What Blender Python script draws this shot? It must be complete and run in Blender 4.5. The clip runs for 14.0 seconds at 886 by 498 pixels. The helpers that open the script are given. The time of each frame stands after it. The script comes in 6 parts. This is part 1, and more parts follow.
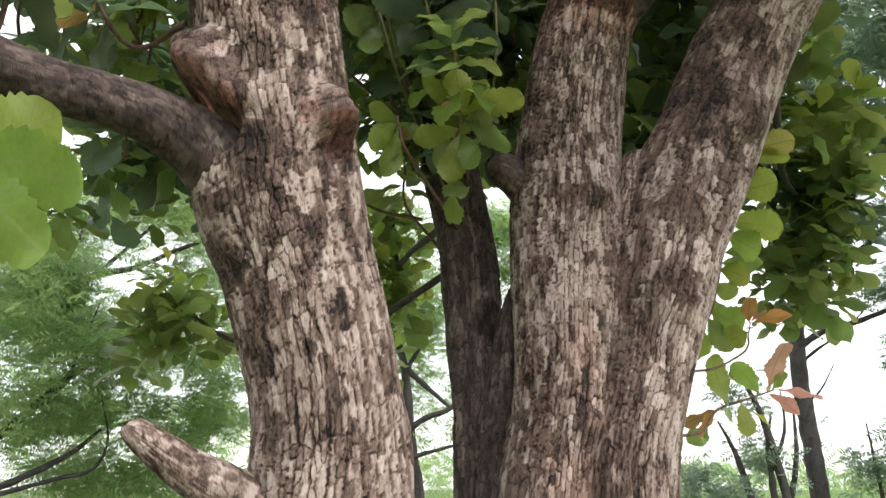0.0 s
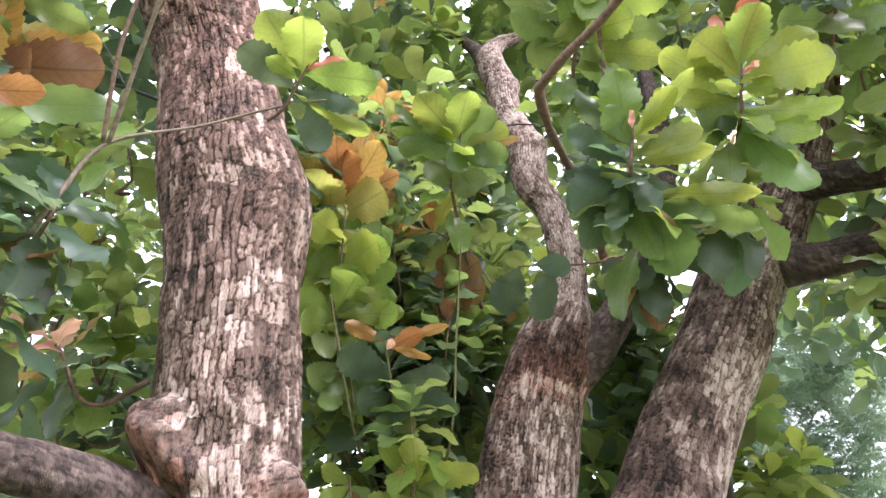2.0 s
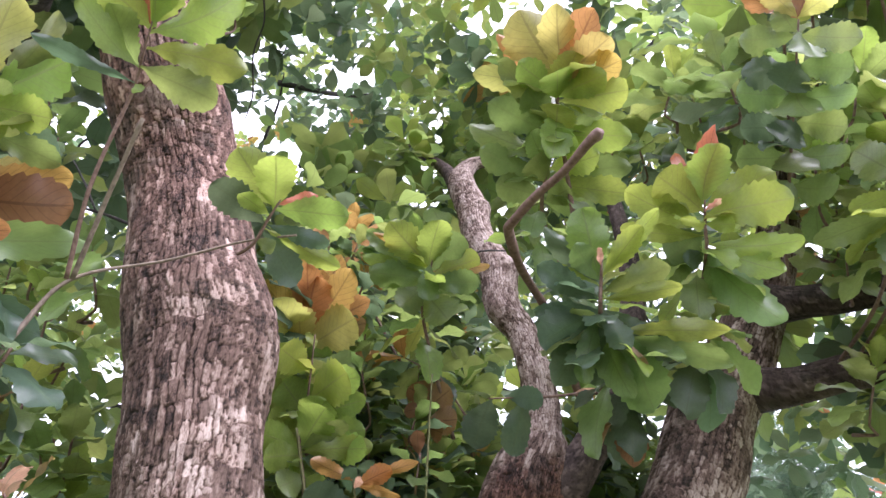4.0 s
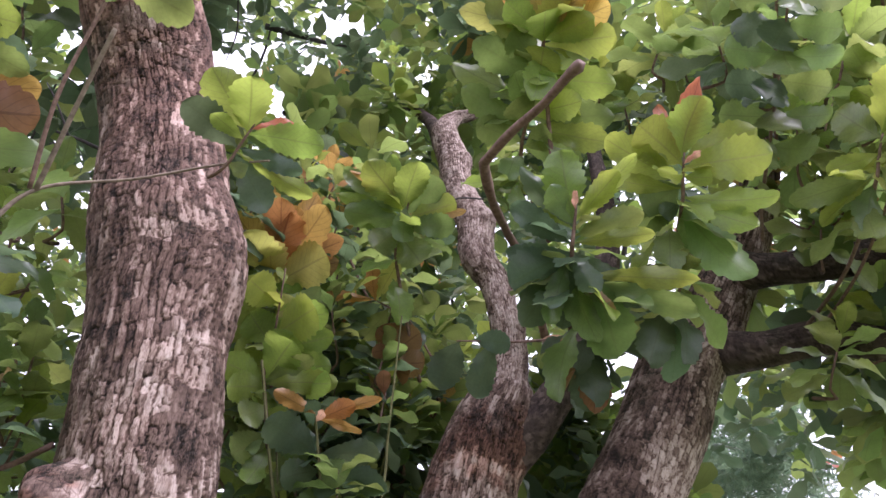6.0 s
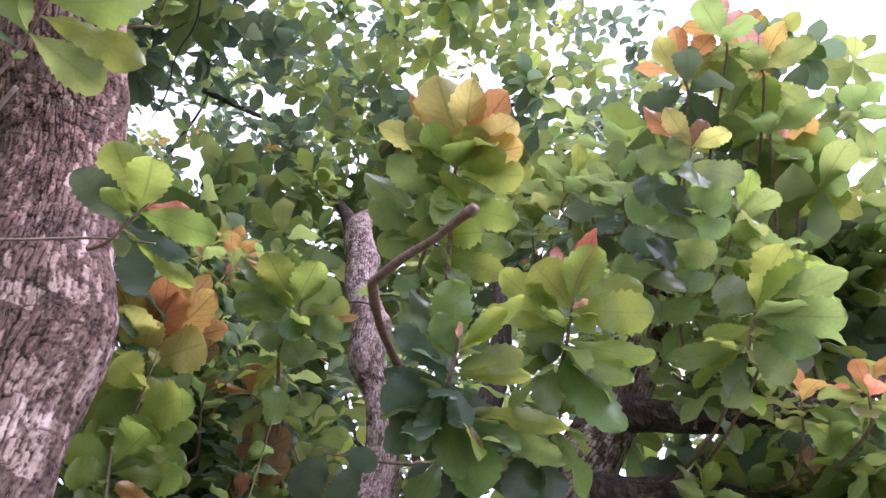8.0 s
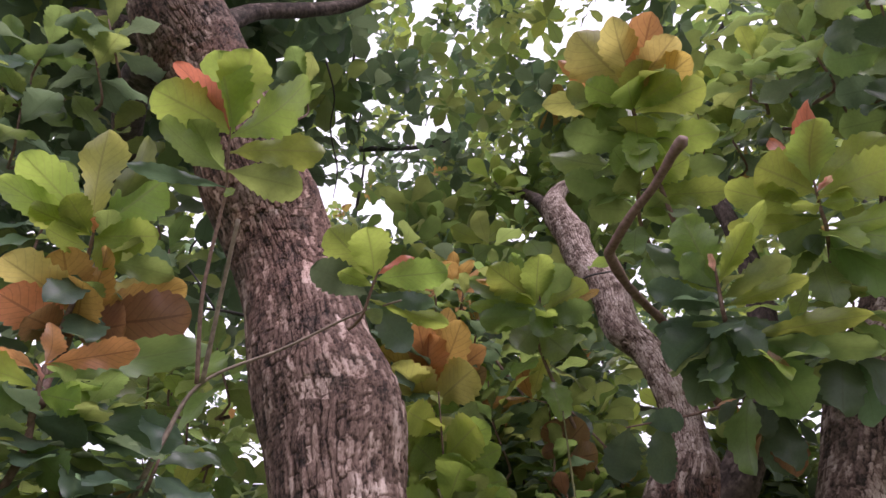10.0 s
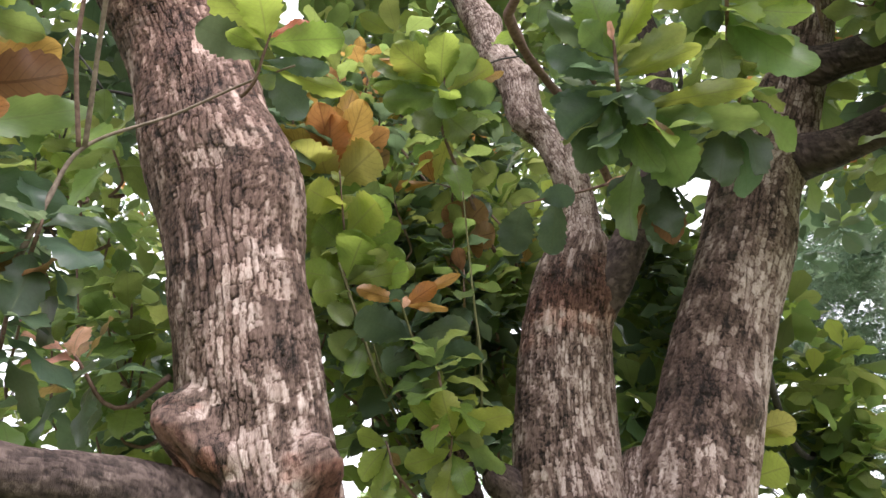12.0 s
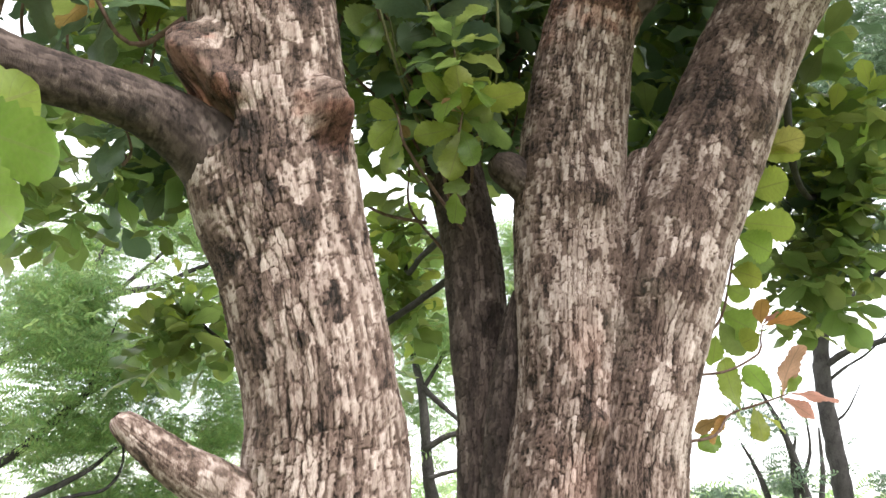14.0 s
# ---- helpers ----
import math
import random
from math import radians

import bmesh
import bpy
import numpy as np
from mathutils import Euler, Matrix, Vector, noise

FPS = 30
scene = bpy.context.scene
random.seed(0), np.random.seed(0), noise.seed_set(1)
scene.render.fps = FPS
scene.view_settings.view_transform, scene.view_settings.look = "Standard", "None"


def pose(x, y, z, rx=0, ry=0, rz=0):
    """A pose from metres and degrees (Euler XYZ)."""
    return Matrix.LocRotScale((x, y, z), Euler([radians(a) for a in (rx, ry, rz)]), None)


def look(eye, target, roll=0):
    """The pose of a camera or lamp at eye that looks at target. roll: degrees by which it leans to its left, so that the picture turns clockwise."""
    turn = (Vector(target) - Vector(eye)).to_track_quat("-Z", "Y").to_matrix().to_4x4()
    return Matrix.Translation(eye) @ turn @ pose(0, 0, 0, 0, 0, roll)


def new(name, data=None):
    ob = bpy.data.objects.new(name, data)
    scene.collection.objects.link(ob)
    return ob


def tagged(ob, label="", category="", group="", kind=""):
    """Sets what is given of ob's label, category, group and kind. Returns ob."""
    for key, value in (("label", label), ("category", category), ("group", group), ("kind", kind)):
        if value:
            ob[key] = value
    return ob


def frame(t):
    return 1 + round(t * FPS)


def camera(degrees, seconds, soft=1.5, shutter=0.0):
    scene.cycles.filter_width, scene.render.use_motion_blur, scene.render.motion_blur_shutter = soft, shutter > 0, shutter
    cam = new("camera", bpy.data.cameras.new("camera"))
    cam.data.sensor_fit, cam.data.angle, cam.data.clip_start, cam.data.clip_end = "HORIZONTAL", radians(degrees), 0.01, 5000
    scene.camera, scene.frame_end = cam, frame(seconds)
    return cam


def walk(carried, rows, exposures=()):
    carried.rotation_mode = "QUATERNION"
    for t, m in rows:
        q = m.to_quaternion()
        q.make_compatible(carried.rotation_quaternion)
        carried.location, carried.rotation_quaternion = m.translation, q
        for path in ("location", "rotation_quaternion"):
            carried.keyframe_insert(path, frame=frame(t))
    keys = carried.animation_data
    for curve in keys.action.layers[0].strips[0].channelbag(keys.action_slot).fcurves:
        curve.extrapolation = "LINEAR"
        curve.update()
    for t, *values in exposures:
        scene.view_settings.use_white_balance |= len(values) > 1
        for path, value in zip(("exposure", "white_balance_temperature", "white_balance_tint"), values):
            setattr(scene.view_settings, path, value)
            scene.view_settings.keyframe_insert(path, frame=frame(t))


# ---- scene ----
cam = camera(62.0, 14.0)
METRES, EYE, TILT, LEAN, TURN = 1.15, 1.55, 18.0, 0.0, 0.0
ROWS = [
    (0.0, 0.0, 0.0, 0.0, -0.0, 0.0, -0.0),
    (0.5, -0.0021, -0.0032, 0.0204, 0.33, 2.74, -0.43),
    (1.0, -0.0021, -0.0126, 0.0815, -1.56, 11.62, -2.4),
    (1.5, -0.0087, -0.0343, 0.127, -2.63, 17.5, -4.37),
    (2.0, -0.0074, -0.0417, 0.1648, -3.97, 21.99, -3.18),
    (2.5, -0.0044, -0.0385, 0.177, -4.64, 21.43, -1.99),
    (3.0, -0.0072, -0.0546, 0.2012, -6.53, 25.67, -2.92),
    (3.5, -0.0088, -0.0594, 0.2263, -5.72, 30.08, -2.28),
    (6.0, 0.022, -0.0201, 0.1807, -8.58, 27.72, -4.6),
    (6.5, 0.0284, 0.0015, 0.1541, -10.88, 26.68, -7.76),
    (7.0, 0.0673, -0.0153, 0.1944, -19.76, 34.09, -9.74),
    (9.5, 0.0492, -0.0718, 0.2618, -4.29, 34.66, -1.25),
    (10.0, 0.0063, -0.0632, 0.2532, 6.98, 32.74, 2.99),
    (10.5, -0.0247, -0.0721, 0.2378, 15.92, 31.83, 5.89),
    (11.0, -0.0339, -0.0624, 0.2285, 17.64, 30.25, 6.38),
    (11.5, 0.0072, -0.0254, 0.198, 6.81, 25.46, 4.53),
    (12.0, 0.0413, -0.0101, 0.1659, 1.11, 18.51, 4.9),
    (12.5, 0.0514, -0.0081, 0.1201, 1.98, 12.27, 4.69),
    (13.0, 0.0648, 0.0019, 0.0662, 1.07, 8.41, 4.59),
    (13.5, 0.0544, 0.0154, -0.0152, 0.75, 4.52, 1.13),
    (14.0, 0.0398, 0.0242, -0.0523, 1.57, 1.82, 0.17),
]

# seconds, stops, kelvin, tint
EXPOSURES = [(0.0, 2.02, 6250, 10), (1.0, 2.49, 6200, 13), (2.0, 2.98, 5900, 21), (3.0, 2.92, 5720, 27), (3.7, 2.77, 5670, 27), (5.8, 2.2, 5770, 31), (6.5, 2.8, 5670, 32), (7.2, 2.9, 5220, 40), (9.3, 1.3, 5900, 39), (9.5, 1.3, 5900, 39), (10.0, 1.75, 6000, 34), (10.5, 2.14, 5660, 36), (11.0, 2.12, 5740, 40), (11.5, 2.06, 5790, 40), (12.0, 2.44, 6150, 19), (12.5, 2.74, 6240, 7), (13.0, 2.5, 6300, 7), (13.5, 2.5, 6280, 9), (14.0, 2.49, 6250, 10)]
walk(cam, [(t, pose(0, 0, EYE, TILT, LEAN, TURN) @ pose(METRES * x, METRES * y, METRES * z, 90 + pitch, roll, yaw)) for t, x, y, z, yaw, pitch, roll in ROWS], EXPOSURES)

# ---- sky and sun: a bright overcast day ----
world = bpy.data.worlds.new("world")
scene.world = world
world.use_nodes = True
wn, wl = world.node_tree.nodes, world.node_tree.links
sky = wn.new("ShaderNodeTexSky")
sky.sky_type, sky.sun_disc = "NISHITA", False
sky.sun_elevation, sky.sun_rotation = radians(48), radians(139)
sky.air_density, sky.dust_density = 1.0, 3.0
cloud = wn.new("ShaderNodeMix")
cloud.data_type = "RGBA"
cloud.inputs["Factor"].default_value = 0.85
cloud.inputs["B"].default_value = (3.45, 3.35, 3.2, 1)
wl.new(sky.outputs["Color"], cloud.inputs["A"])
wl.new(cloud.outputs["Result"], wn["Background"].inputs["Color"])
wn["Background"].inputs["Strength"].default_value = 0.15

sun = new("sun", bpy.data.lights.new("sun", "SUN"))
sun.data.energy, sun.data.angle, sun.data.color = 0.6, radians(25), (1.0, 0.97, 0.92)
sun.matrix_world = look((3.0, -3.4, 5.0), (0, 0, 0))


# ---- small node and mesh helpers ----
def material(name):
    m = bpy.data.materials.new(name)
    m.use_nodes = True
    return m, m.node_tree.nodes, m.node_tree.links


def ramp(nodes, stops):
    r = nodes.new("ShaderNodeValToRGB")
    e = r.color_ramp.elements
    while len(e) < len(stops):
        e.new(0.5)
    for el, (p, c) in zip(e, stops):
        el.position, el.color = p, (*c, 1)
    return r


def math_node(nodes, links, op, a, b=None):
    n = nodes.new("ShaderNodeMath")
    n.operation = op
    for k, v in enumerate((a, b)):
        if v is None:
            continue
        if isinstance(v, (int, float)):
            n.inputs[k].default_value = v
        else:
            links.new(v, n.inputs[k])
    return n.outputs[0]


def mix_color(nodes, links, fac, a, b, blend="MIX"):
    n = nodes.new("ShaderNodeMix")
    n.data_type, n.blend_type = "RGBA", blend
    for key, v in (("Factor", fac), ("A", a), ("B", b)):
        if isinstance(v, (int, float)):
            n.inputs[key].default_value = v
        elif isinstance(v, tuple):
            n.inputs[key].default_value = (*v, 1)
        else:
            links.new(v, n.inputs[key])
    return n.outputs["Result"]


def noise_node(nodes, links, scale, detail=4.0, coord=None, rough=0.55):
    n = nodes.new("ShaderNodeTexNoise")
    n.inputs["Scale"].default_value, n.inputs["Detail"].default_value = scale, detail
    n.inputs["Roughness"].default_value = rough
    if coord is None:
        coord = nodes.new("ShaderNodeTexCoord").outputs["Object"]
    links.new(coord, n.inputs["Vector"])
    return n.outputs["Fac"]


# ---- materials ----
def bark_material(name, stops, grain=0.5, cracks=0.30):
    """Flaking bark: the tone of each plate comes with the mesh; grain, lichen and fine relief are added here."""
    m, n, l = material(name)
    tone = n.new("ShaderNodeAttribute")
    tone.attribute_name = "tone"
    co = n.new("ShaderNodeTexCoord").outputs["Object"]
    stretch = n.new("ShaderNodeMapping")
    stretch.inputs["Scale"].default_value = (1.0, 1.0, 0.3)
    l.new(co, stretch.inputs["Vector"])
    fine = noise_node(n, l, 260, 5, stretch.outputs["Vector"], 0.65)
    broad = noise_node(n, l, 9, 4, co)
    t = math_node(n, l, "ADD", tone.outputs["Fac"], math_node(n, l, "MULTIPLY", math_node(n, l, "SUBTRACT", fine, 0.5), grain))
    t = math_node(n, l, "ADD", t, math_node(n, l, "MULTIPLY", math_node(n, l, "SUBTRACT", broad, 0.5), 0.5))
    tall = n.new("ShaderNodeMapping")
    tall.inputs["Scale"].default_value = (1.0, 1.0, 0.5)
    l.new(co, tall.inputs["Vector"])
    weathered = ramp(n, [(0.50, (0, 0, 0)), (0.59, (1, 1, 1))])
    l.new(noise_node(n, l, 23, 7, tall.outputs["Vector"], 0.78), weathered.inputs["Fac"])
    t = math_node(n, l, "SUBTRACT", t, math_node(n, l, "MULTIPLY", math_node(n, l, "SUBTRACT", weathered.outputs["Color"], 0.18), 0.27))
    bent = n.new("ShaderNodeMixRGB")
    bent.inputs["Fac"].default_value = 0.012
    l.new(co, bent.inputs["Color1"])
    wander = n.new("ShaderNodeTexNoise")
    wander.inputs["Scale"].default_value, wander.inputs["Detail"].default_value = 28, 3
    l.new(co, wander.inputs["Vector"])
    l.new(wander.outputs["Color"], bent.inputs["Color2"])
    sized = n.new("ShaderNodeMapping")
    sized.inputs["Scale"].default_value = (1.0, 1.0, 0.22)
    l.new(bent.outputs["Color"], sized.inputs["Vector"])
    cells = n.new("ShaderNodeTexVoronoi")
    cells.feature = "DISTANCE_TO_EDGE"
    cells.inputs["Scale"].default_value = 108
    l.new(sized.outputs["Vector"], cells.inputs["Vector"])
    hair = ramp(n, [(0.015, (1, 1, 1)), (0.075, (0, 0, 0))])
    l.new(cells.outputs["Distance"], hair.inputs["Fac"])
    where = ramp(n, [(0.36, (0.12, 0.12, 0.12)), (0.58, (1, 1, 1))])
    l.new(noise_node(n, l, 21, 3, co), where.inputs["Fac"])
    hairline = math_node(n, l, "MULTIPLY", hair.outputs["Color"], where.outputs["Color"])
    t = math_node(n, l, "SUBTRACT", t, math_node(n, l, "MULTIPLY", hairline, cracks))
    r = ramp(n, stops)
    l.new(t, r.inputs["Fac"])
    moss = ramp(n, [(0.55, (0, 0, 0)), (0.72, (1, 1, 1))])
    l.new(noise_node(n, l, 5.5, 6, co, 0.7), moss.inputs["Fac"])
    col = mix_color(n, l, math_node(n, l, "MULTIPLY", moss.outputs["Color"], 0.32), r.outputs["Color"], (0.085, 0.088, 0.062))
    rust = n.new("ShaderNodeAttribute")
    rust.attribute_name = "rust"
    warm = mix_color(n, l, 1.0, col, (1.05, 0.62, 0.50), "MULTIPLY")
    col = mix_color(n, l, rust.outputs["Fac"], col, warm)
    l.new(col, n["Principled BSDF"].inputs["Base Color"])
    n["Principled BSDF"].inputs["Roughness"].default_value = 0.85
    n["Principled BSDF"].inputs["Specular IOR Level"].default_value = 0.25
    b = n.new("ShaderNodeBump")
    b.inputs["Strength"].default_value, b.inputs["Distance"].default_value = 0.85, 0.003
    l.new(math_node(n, l, "SUBTRACT", fine, math_node(n, l, "MULTIPLY", hairline, 3.0 * cracks)), b.inputs["Height"])
    l.new(b.outputs["Normal"], n["Principled BSDF"].inputs["Normal"])
    return m


BARK = bark_material("flaking_bark", [(0.0, (0.020, 0.0152, 0.0125)), (0.2, (0.078, 0.050, 0.040)), (0.45, (0.178, 0.122, 0.099)), (0.72, (0.385, 0.302, 0.262)), (1.0, (0.62, 0.515, 0.465))], 0.38, 0.14)
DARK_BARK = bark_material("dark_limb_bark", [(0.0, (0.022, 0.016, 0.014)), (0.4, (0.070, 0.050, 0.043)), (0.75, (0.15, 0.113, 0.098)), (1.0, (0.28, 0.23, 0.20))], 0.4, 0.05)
FAR_BARK = bark_material("far_trunk_bark", [(0.0, (0.03, 0.027, 0.026)), (0.6, (0.09, 0.08, 0.078)), (1.0, (0.16, 0.145, 0.14))], 0.8, 0.0)


def plain_twig_material(name, a, b):
    m, n, l = material(name)
    f = noise_node(n, l, 90, 5)
    r = ramp(n, [(0.3, a), (0.7, b)])
    l.new(f, r.inputs["Fac"])
    l.new(r.outputs["Color"], n["Principled BSDF"].inputs["Base Color"])
    n["Principled BSDF"].inputs["Roughness"].default_value = 0.75
    bp = n.new("ShaderNodeBump")
    bp.inputs["Strength"].default_value, bp.inputs["Distance"].default_value = 0.5, 0.002
    l.new(f, bp.inputs["Height"])
    l.new(bp.outputs["Normal"], n["Principled BSDF"].inputs["Normal"])
    return m


TWIG = plain_twig_material("brown_twig", (0.10, 0.055, 0.04), (0.24, 0.15, 0.12))
GREEN_STEM = plain_twig_material("green_stem", (0.09, 0.09, 0.03), (0.18, 0.17, 0.07))
PALE_TWIG = plain_twig_material("pale_twig", (0.12, 0.09, 0.065), (0.27, 0.21, 0.16))


def leaf_material(name, face, through_light, vein, share=0.52, rough=0.35, island=False):
    """A leaf blade: glossy face, light passing through it, paler midrib and side veins, each leaf a little different."""
    m, n, l = material(name)
    if island:
        rnd = n.new("ShaderNodeNewGeometry").outputs["Random Per Island"]
    else:
        rnd = n.new("ShaderNodeObjectInfo").outputs["Random"]
    uv = n.new("ShaderNodeTexCoord").outputs["UV"]
    sep = n.new("ShaderNodeSeparateXYZ")
    l.new(uv, sep.inputs[0])
    across = math_node(n, l, "ABSOLUTE", math_node(n, l, "SUBTRACT", sep.outputs["X"], 0.5))
    rib = math_node(n, l, "LESS_THAN", across, 0.024)
    slant = math_node(n, l, "SUBTRACT", math_node(n, l, "MULTIPLY", sep.outputs["Y"], 10.0), math_node(n, l, "MULTIPLY", across, 5.0))
    wave = math_node(n, l, "ABSOLUTE", math_node(n, l, "SUBTRACT", math_node(n, l, "FRACT", slant), 0.5))
    side = math_node(n, l, "GREATER_THAN", wave, 0.43)
    lines = math_node(n, l, "MINIMUM", math_node(n, l, "ADD", rib, math_node(n, l, "MULTIPLY", side, 0.55)), 1.0)
    blot = math_node(n, l, "ADD", math_node(n, l, "MULTIPLY", noise_node(n, l, 22, 4), 0.45), math_node(n, l, "MULTIPLY", noise_node(n, l, 3.5, 3), 0.55))
    own = math_node(n, l, "FRACT", math_node(n, l, "MULTIPLY", rnd, 13.7))
    hs = n.new("ShaderNodeHueSaturation")
    l.new(math_node(n, l, "ADD", math_node(n, l, "MULTIPLY", rnd, 0.05), 0.475), hs.inputs["Hue"])
    l.new(math_node(n, l, "ADD", math_node(n, l, "MULTIPLY", math_node(n, l, "FRACT", math_node(n, l, "MULTIPLY", rnd, 7.3)), 0.55), math_node(n, l, "ADD", math_node(n, l, "MULTIPLY", blot, 0.5), 0.5)), hs.inputs["Value"])
    face_col = mix_color(n, l, math_node(n, l, "MULTIPLY", lines, 0.72), face, vein)
    l.new(face_col, hs.inputs["Color"])
    hs2 = n.new("ShaderNodeHueSaturation")
    l.new(math_node(n, l, "ADD", math_node(n, l, "MULTIPLY", rnd, 0.05), 0.475), hs2.inputs["Hue"])
    l.new(math_node(n, l, "ADD", math_node(n, l, "MULTIPLY", blot, 0.9), math_node(n, l, "ADD", math_node(n, l, "MULTIPLY", own, 0.5), 0.35)), hs2.inputs["Value"])
    through_col = mix_color(n, l, math_node(n, l, "MULTIPLY", lines, 0.75), through_light, tuple(c * 0.45 for c in through_light))
    l.new(through_col, hs2.inputs["Color"])
    p = n["Principled BSDF"]
    l.new(hs.outputs["Color"], p.inputs["Base Color"])
    p.inputs["Roughness"].default_value = rough
    p.inputs["Specular IOR Level"].default_value = 0.5
    bump = n.new("ShaderNodeBump")
    bump.inputs["Strength"].default_value, bump.inputs["Distance"].default_value = 0.6, 0.003
    l.new(math_node(n, l, "SUBTRACT", 1.0, lines), bump.inputs["Height"])
    l.new(bump.outputs["Normal"], p.inputs["Normal"])
    tr = n.new("ShaderNodeBsdfTranslucent")
    l.new(hs2.outputs["Color"], tr.inputs["Color"])
    mx = n.new("ShaderNodeMixShader")
    mx.inputs["Fac"].default_value = share
    l.new(p.outputs["BSDF"], mx.inputs[1])
    l.new(tr.outputs["BSDF"], mx.inputs[2])
    l.new(mx.outputs["Shader"], n["Material Output"].inputs["Surface"])
    return m


LEAF_COLOURS = {
    "green": ((0.108, 0.160, 0.058), (0.355, 0.45, 0.118), (0.29, 0.35, 0.12)),
    "deep": ((0.058, 0.095, 0.064), (0.195, 0.275, 0.135), (0.17, 0.24, 0.12)),
    "young": ((0.172, 0.245, 0.050), (0.46, 0.56, 0.105), (0.38, 0.41, 0.14)),
    "yellow": ((0.342, 0.329, 0.098), (0.634, 0.573, 0.159), (0.439, 0.378, 0.146)),
    "orange": ((0.42, 0.225, 0.070), (0.68, 0.41, 0.12), (0.33, 0.145, 0.055)),
    "red": ((0.46, 0.165, 0.085), (0.78, 0.32, 0.15), (0.42, 0.16, 0.10)),
    "brown": ((0.22, 0.125, 0.060), (0.42, 0.26, 0.10), (0.17, 0.09, 0.05)),
    "pink": ((0.512, 0.281, 0.207), (0.850, 0.488, 0.342), (0.488, 0.305, 0.220)),
}
LEAF = {k: leaf_material("leaf_" + k, *v) for k, v in LEAF_COLOURS.items()}
CROWN_LEAF = {k: leaf_material("crown_leaf_" + k, *LEAF_COLOURS[k], island=True) for k in ("green", "deep", "young", "orange", "red")}
# Distant foliage: haze is put into these lighter leaf colours.
FEATHER = leaf_material("feathery_leaf", (0.20, 0.30, 0.12), (0.44, 0.60, 0.22), (0.2, 0.3, 0.1), 0.5, 0.6, True)
FEATHER_DARK = leaf_material("small_dark_leaf", (0.12, 0.18, 0.125), (0.29, 0.40, 0.23), (0.1, 0.15, 0.08), 0.4, 0.6, True)


def ground_material():
    m, n, l = material("grassy_ground")
    co = n.new("ShaderNodeTexCoord").outputs["Object"]
    a = ramp(n, [(0.35, (0.10, 0.075, 0.05)), (0.55, (0.09, 0.13, 0.04)), (0.75, (0.16, 0.22, 0.07))])
    l.new(noise_node(n, l, 0.6, 8, co, 0.65), a.inputs["Fac"])
    l.new(mix_color(n, l, 0.5, a.outputs["Color"], noise_node(n, l, 30, 6, co), "OVERLAY"), n["Principled BSDF"].inputs["Base Color"])
    n["Principled BSDF"].inputs["Roughness"].default_value = 0.95
    return m


GROUND = ground_material()

# ---- geometry helpers ----
RNG = np.random.default_rng(7)
TABLE = np.random.default_rng(3).random(8192)


def chance(ix, iy, seed):
    ix, iy = np.asarray(ix).astype(np.int64), np.asarray(iy).astype(np.int64)
    return TABLE[((ix * 73856093) ^ (iy * 19349663) ^ (seed * 83492791)) & 8191]


def soft_noise(x, y, seed, nx):
    """Smooth value noise that closes round the stem after nx cells."""
    ix, iy = np.floor(x), np.floor(y)
    fx, fy = x - ix, y - iy
    fx, fy = fx * fx * (3 - 2 * fx), fy * fy * (3 - 2 * fy)
    a = chance(ix % nx, iy, seed) * (1 - fx) + chance((ix + 1) % nx, iy, seed) * fx
    b = chance(ix % nx, iy + 1, seed) * (1 - fx) + chance((ix + 1) % nx, iy + 1, seed) * fx
    return a * (1 - fy) + b * fy


def plates(x, y, seed, nx, sway=0.4):
    """Blocky cells in upright columns: a random number for each cell, the distance to its border, its middle, and whether the border runs level."""
    ix, iy = np.floor(x), np.floor(y)
    near, second, which = np.full(x.shape, 9.0), np.full(x.shape, 9.0), np.zeros(x.shape)
    mid_x, mid_y = np.zeros(x.shape), np.zeros(x.shape)
    next_x, next_y = np.zeros(x.shape), np.zeros(x.shape)
    for ox in (-1, 0, 1):
        for oy in (-1, 0, 1):
            cx, cy = ix + ox, iy + oy
            px = cx + 0.5 + sway * (chance(cx % nx, cy, seed) - 0.5)
            py = cy + 0.1 + 0.8 * chance(cx % nx, cy, seed + 1)
            d = (np.abs(px - x) ** 5 + np.abs(py - y) ** 5) ** 0.2
            closer = d < near
            between = ~closer & (d < second)
            next_x, next_y = np.where(closer, mid_x, np.where(between, px, next_x)), np.where(closer, mid_y, np.where(between, py, next_y))
            second = np.where(closer, near, np.minimum(second, d))
            which = np.where(closer, chance(cx % nx, cy, seed + 2), which)
            mid_x, mid_y = np.where(closer, px, mid_x), np.where(closer, py, mid_y)
            near = np.where(closer, d, near)
    return which, second - near, mid_x, mid_y, np.abs(next_y - mid_y) > np.abs(next_x - mid_x)


def glide(points, step):
    """A smooth run of rows through the control rows (Catmull-Rom), about step apart."""
    p = np.array(points, float)
    p = np.vstack([2 * p[0] - p[1], p, 2 * p[-1] - p[-2]])
    out = []
    for a, b, c, d in zip(p[:-3], p[1:-2], p[2:-1], p[3:]):
        s = step(b) if callable(step) else step
        k = max(1, int(math.ceil(np.linalg.norm((c - b)[:3]) / s)))
        t = (np.arange(k) / k)[:, None]
        out.append(0.5 * (2 * b + (c - a) * t + (2 * a - 5 * b + 4 * c - d) * t**2 + (3 * b - a - 3 * c + d) * t**3))
    return np.vstack([*out, p[-2:-1]])


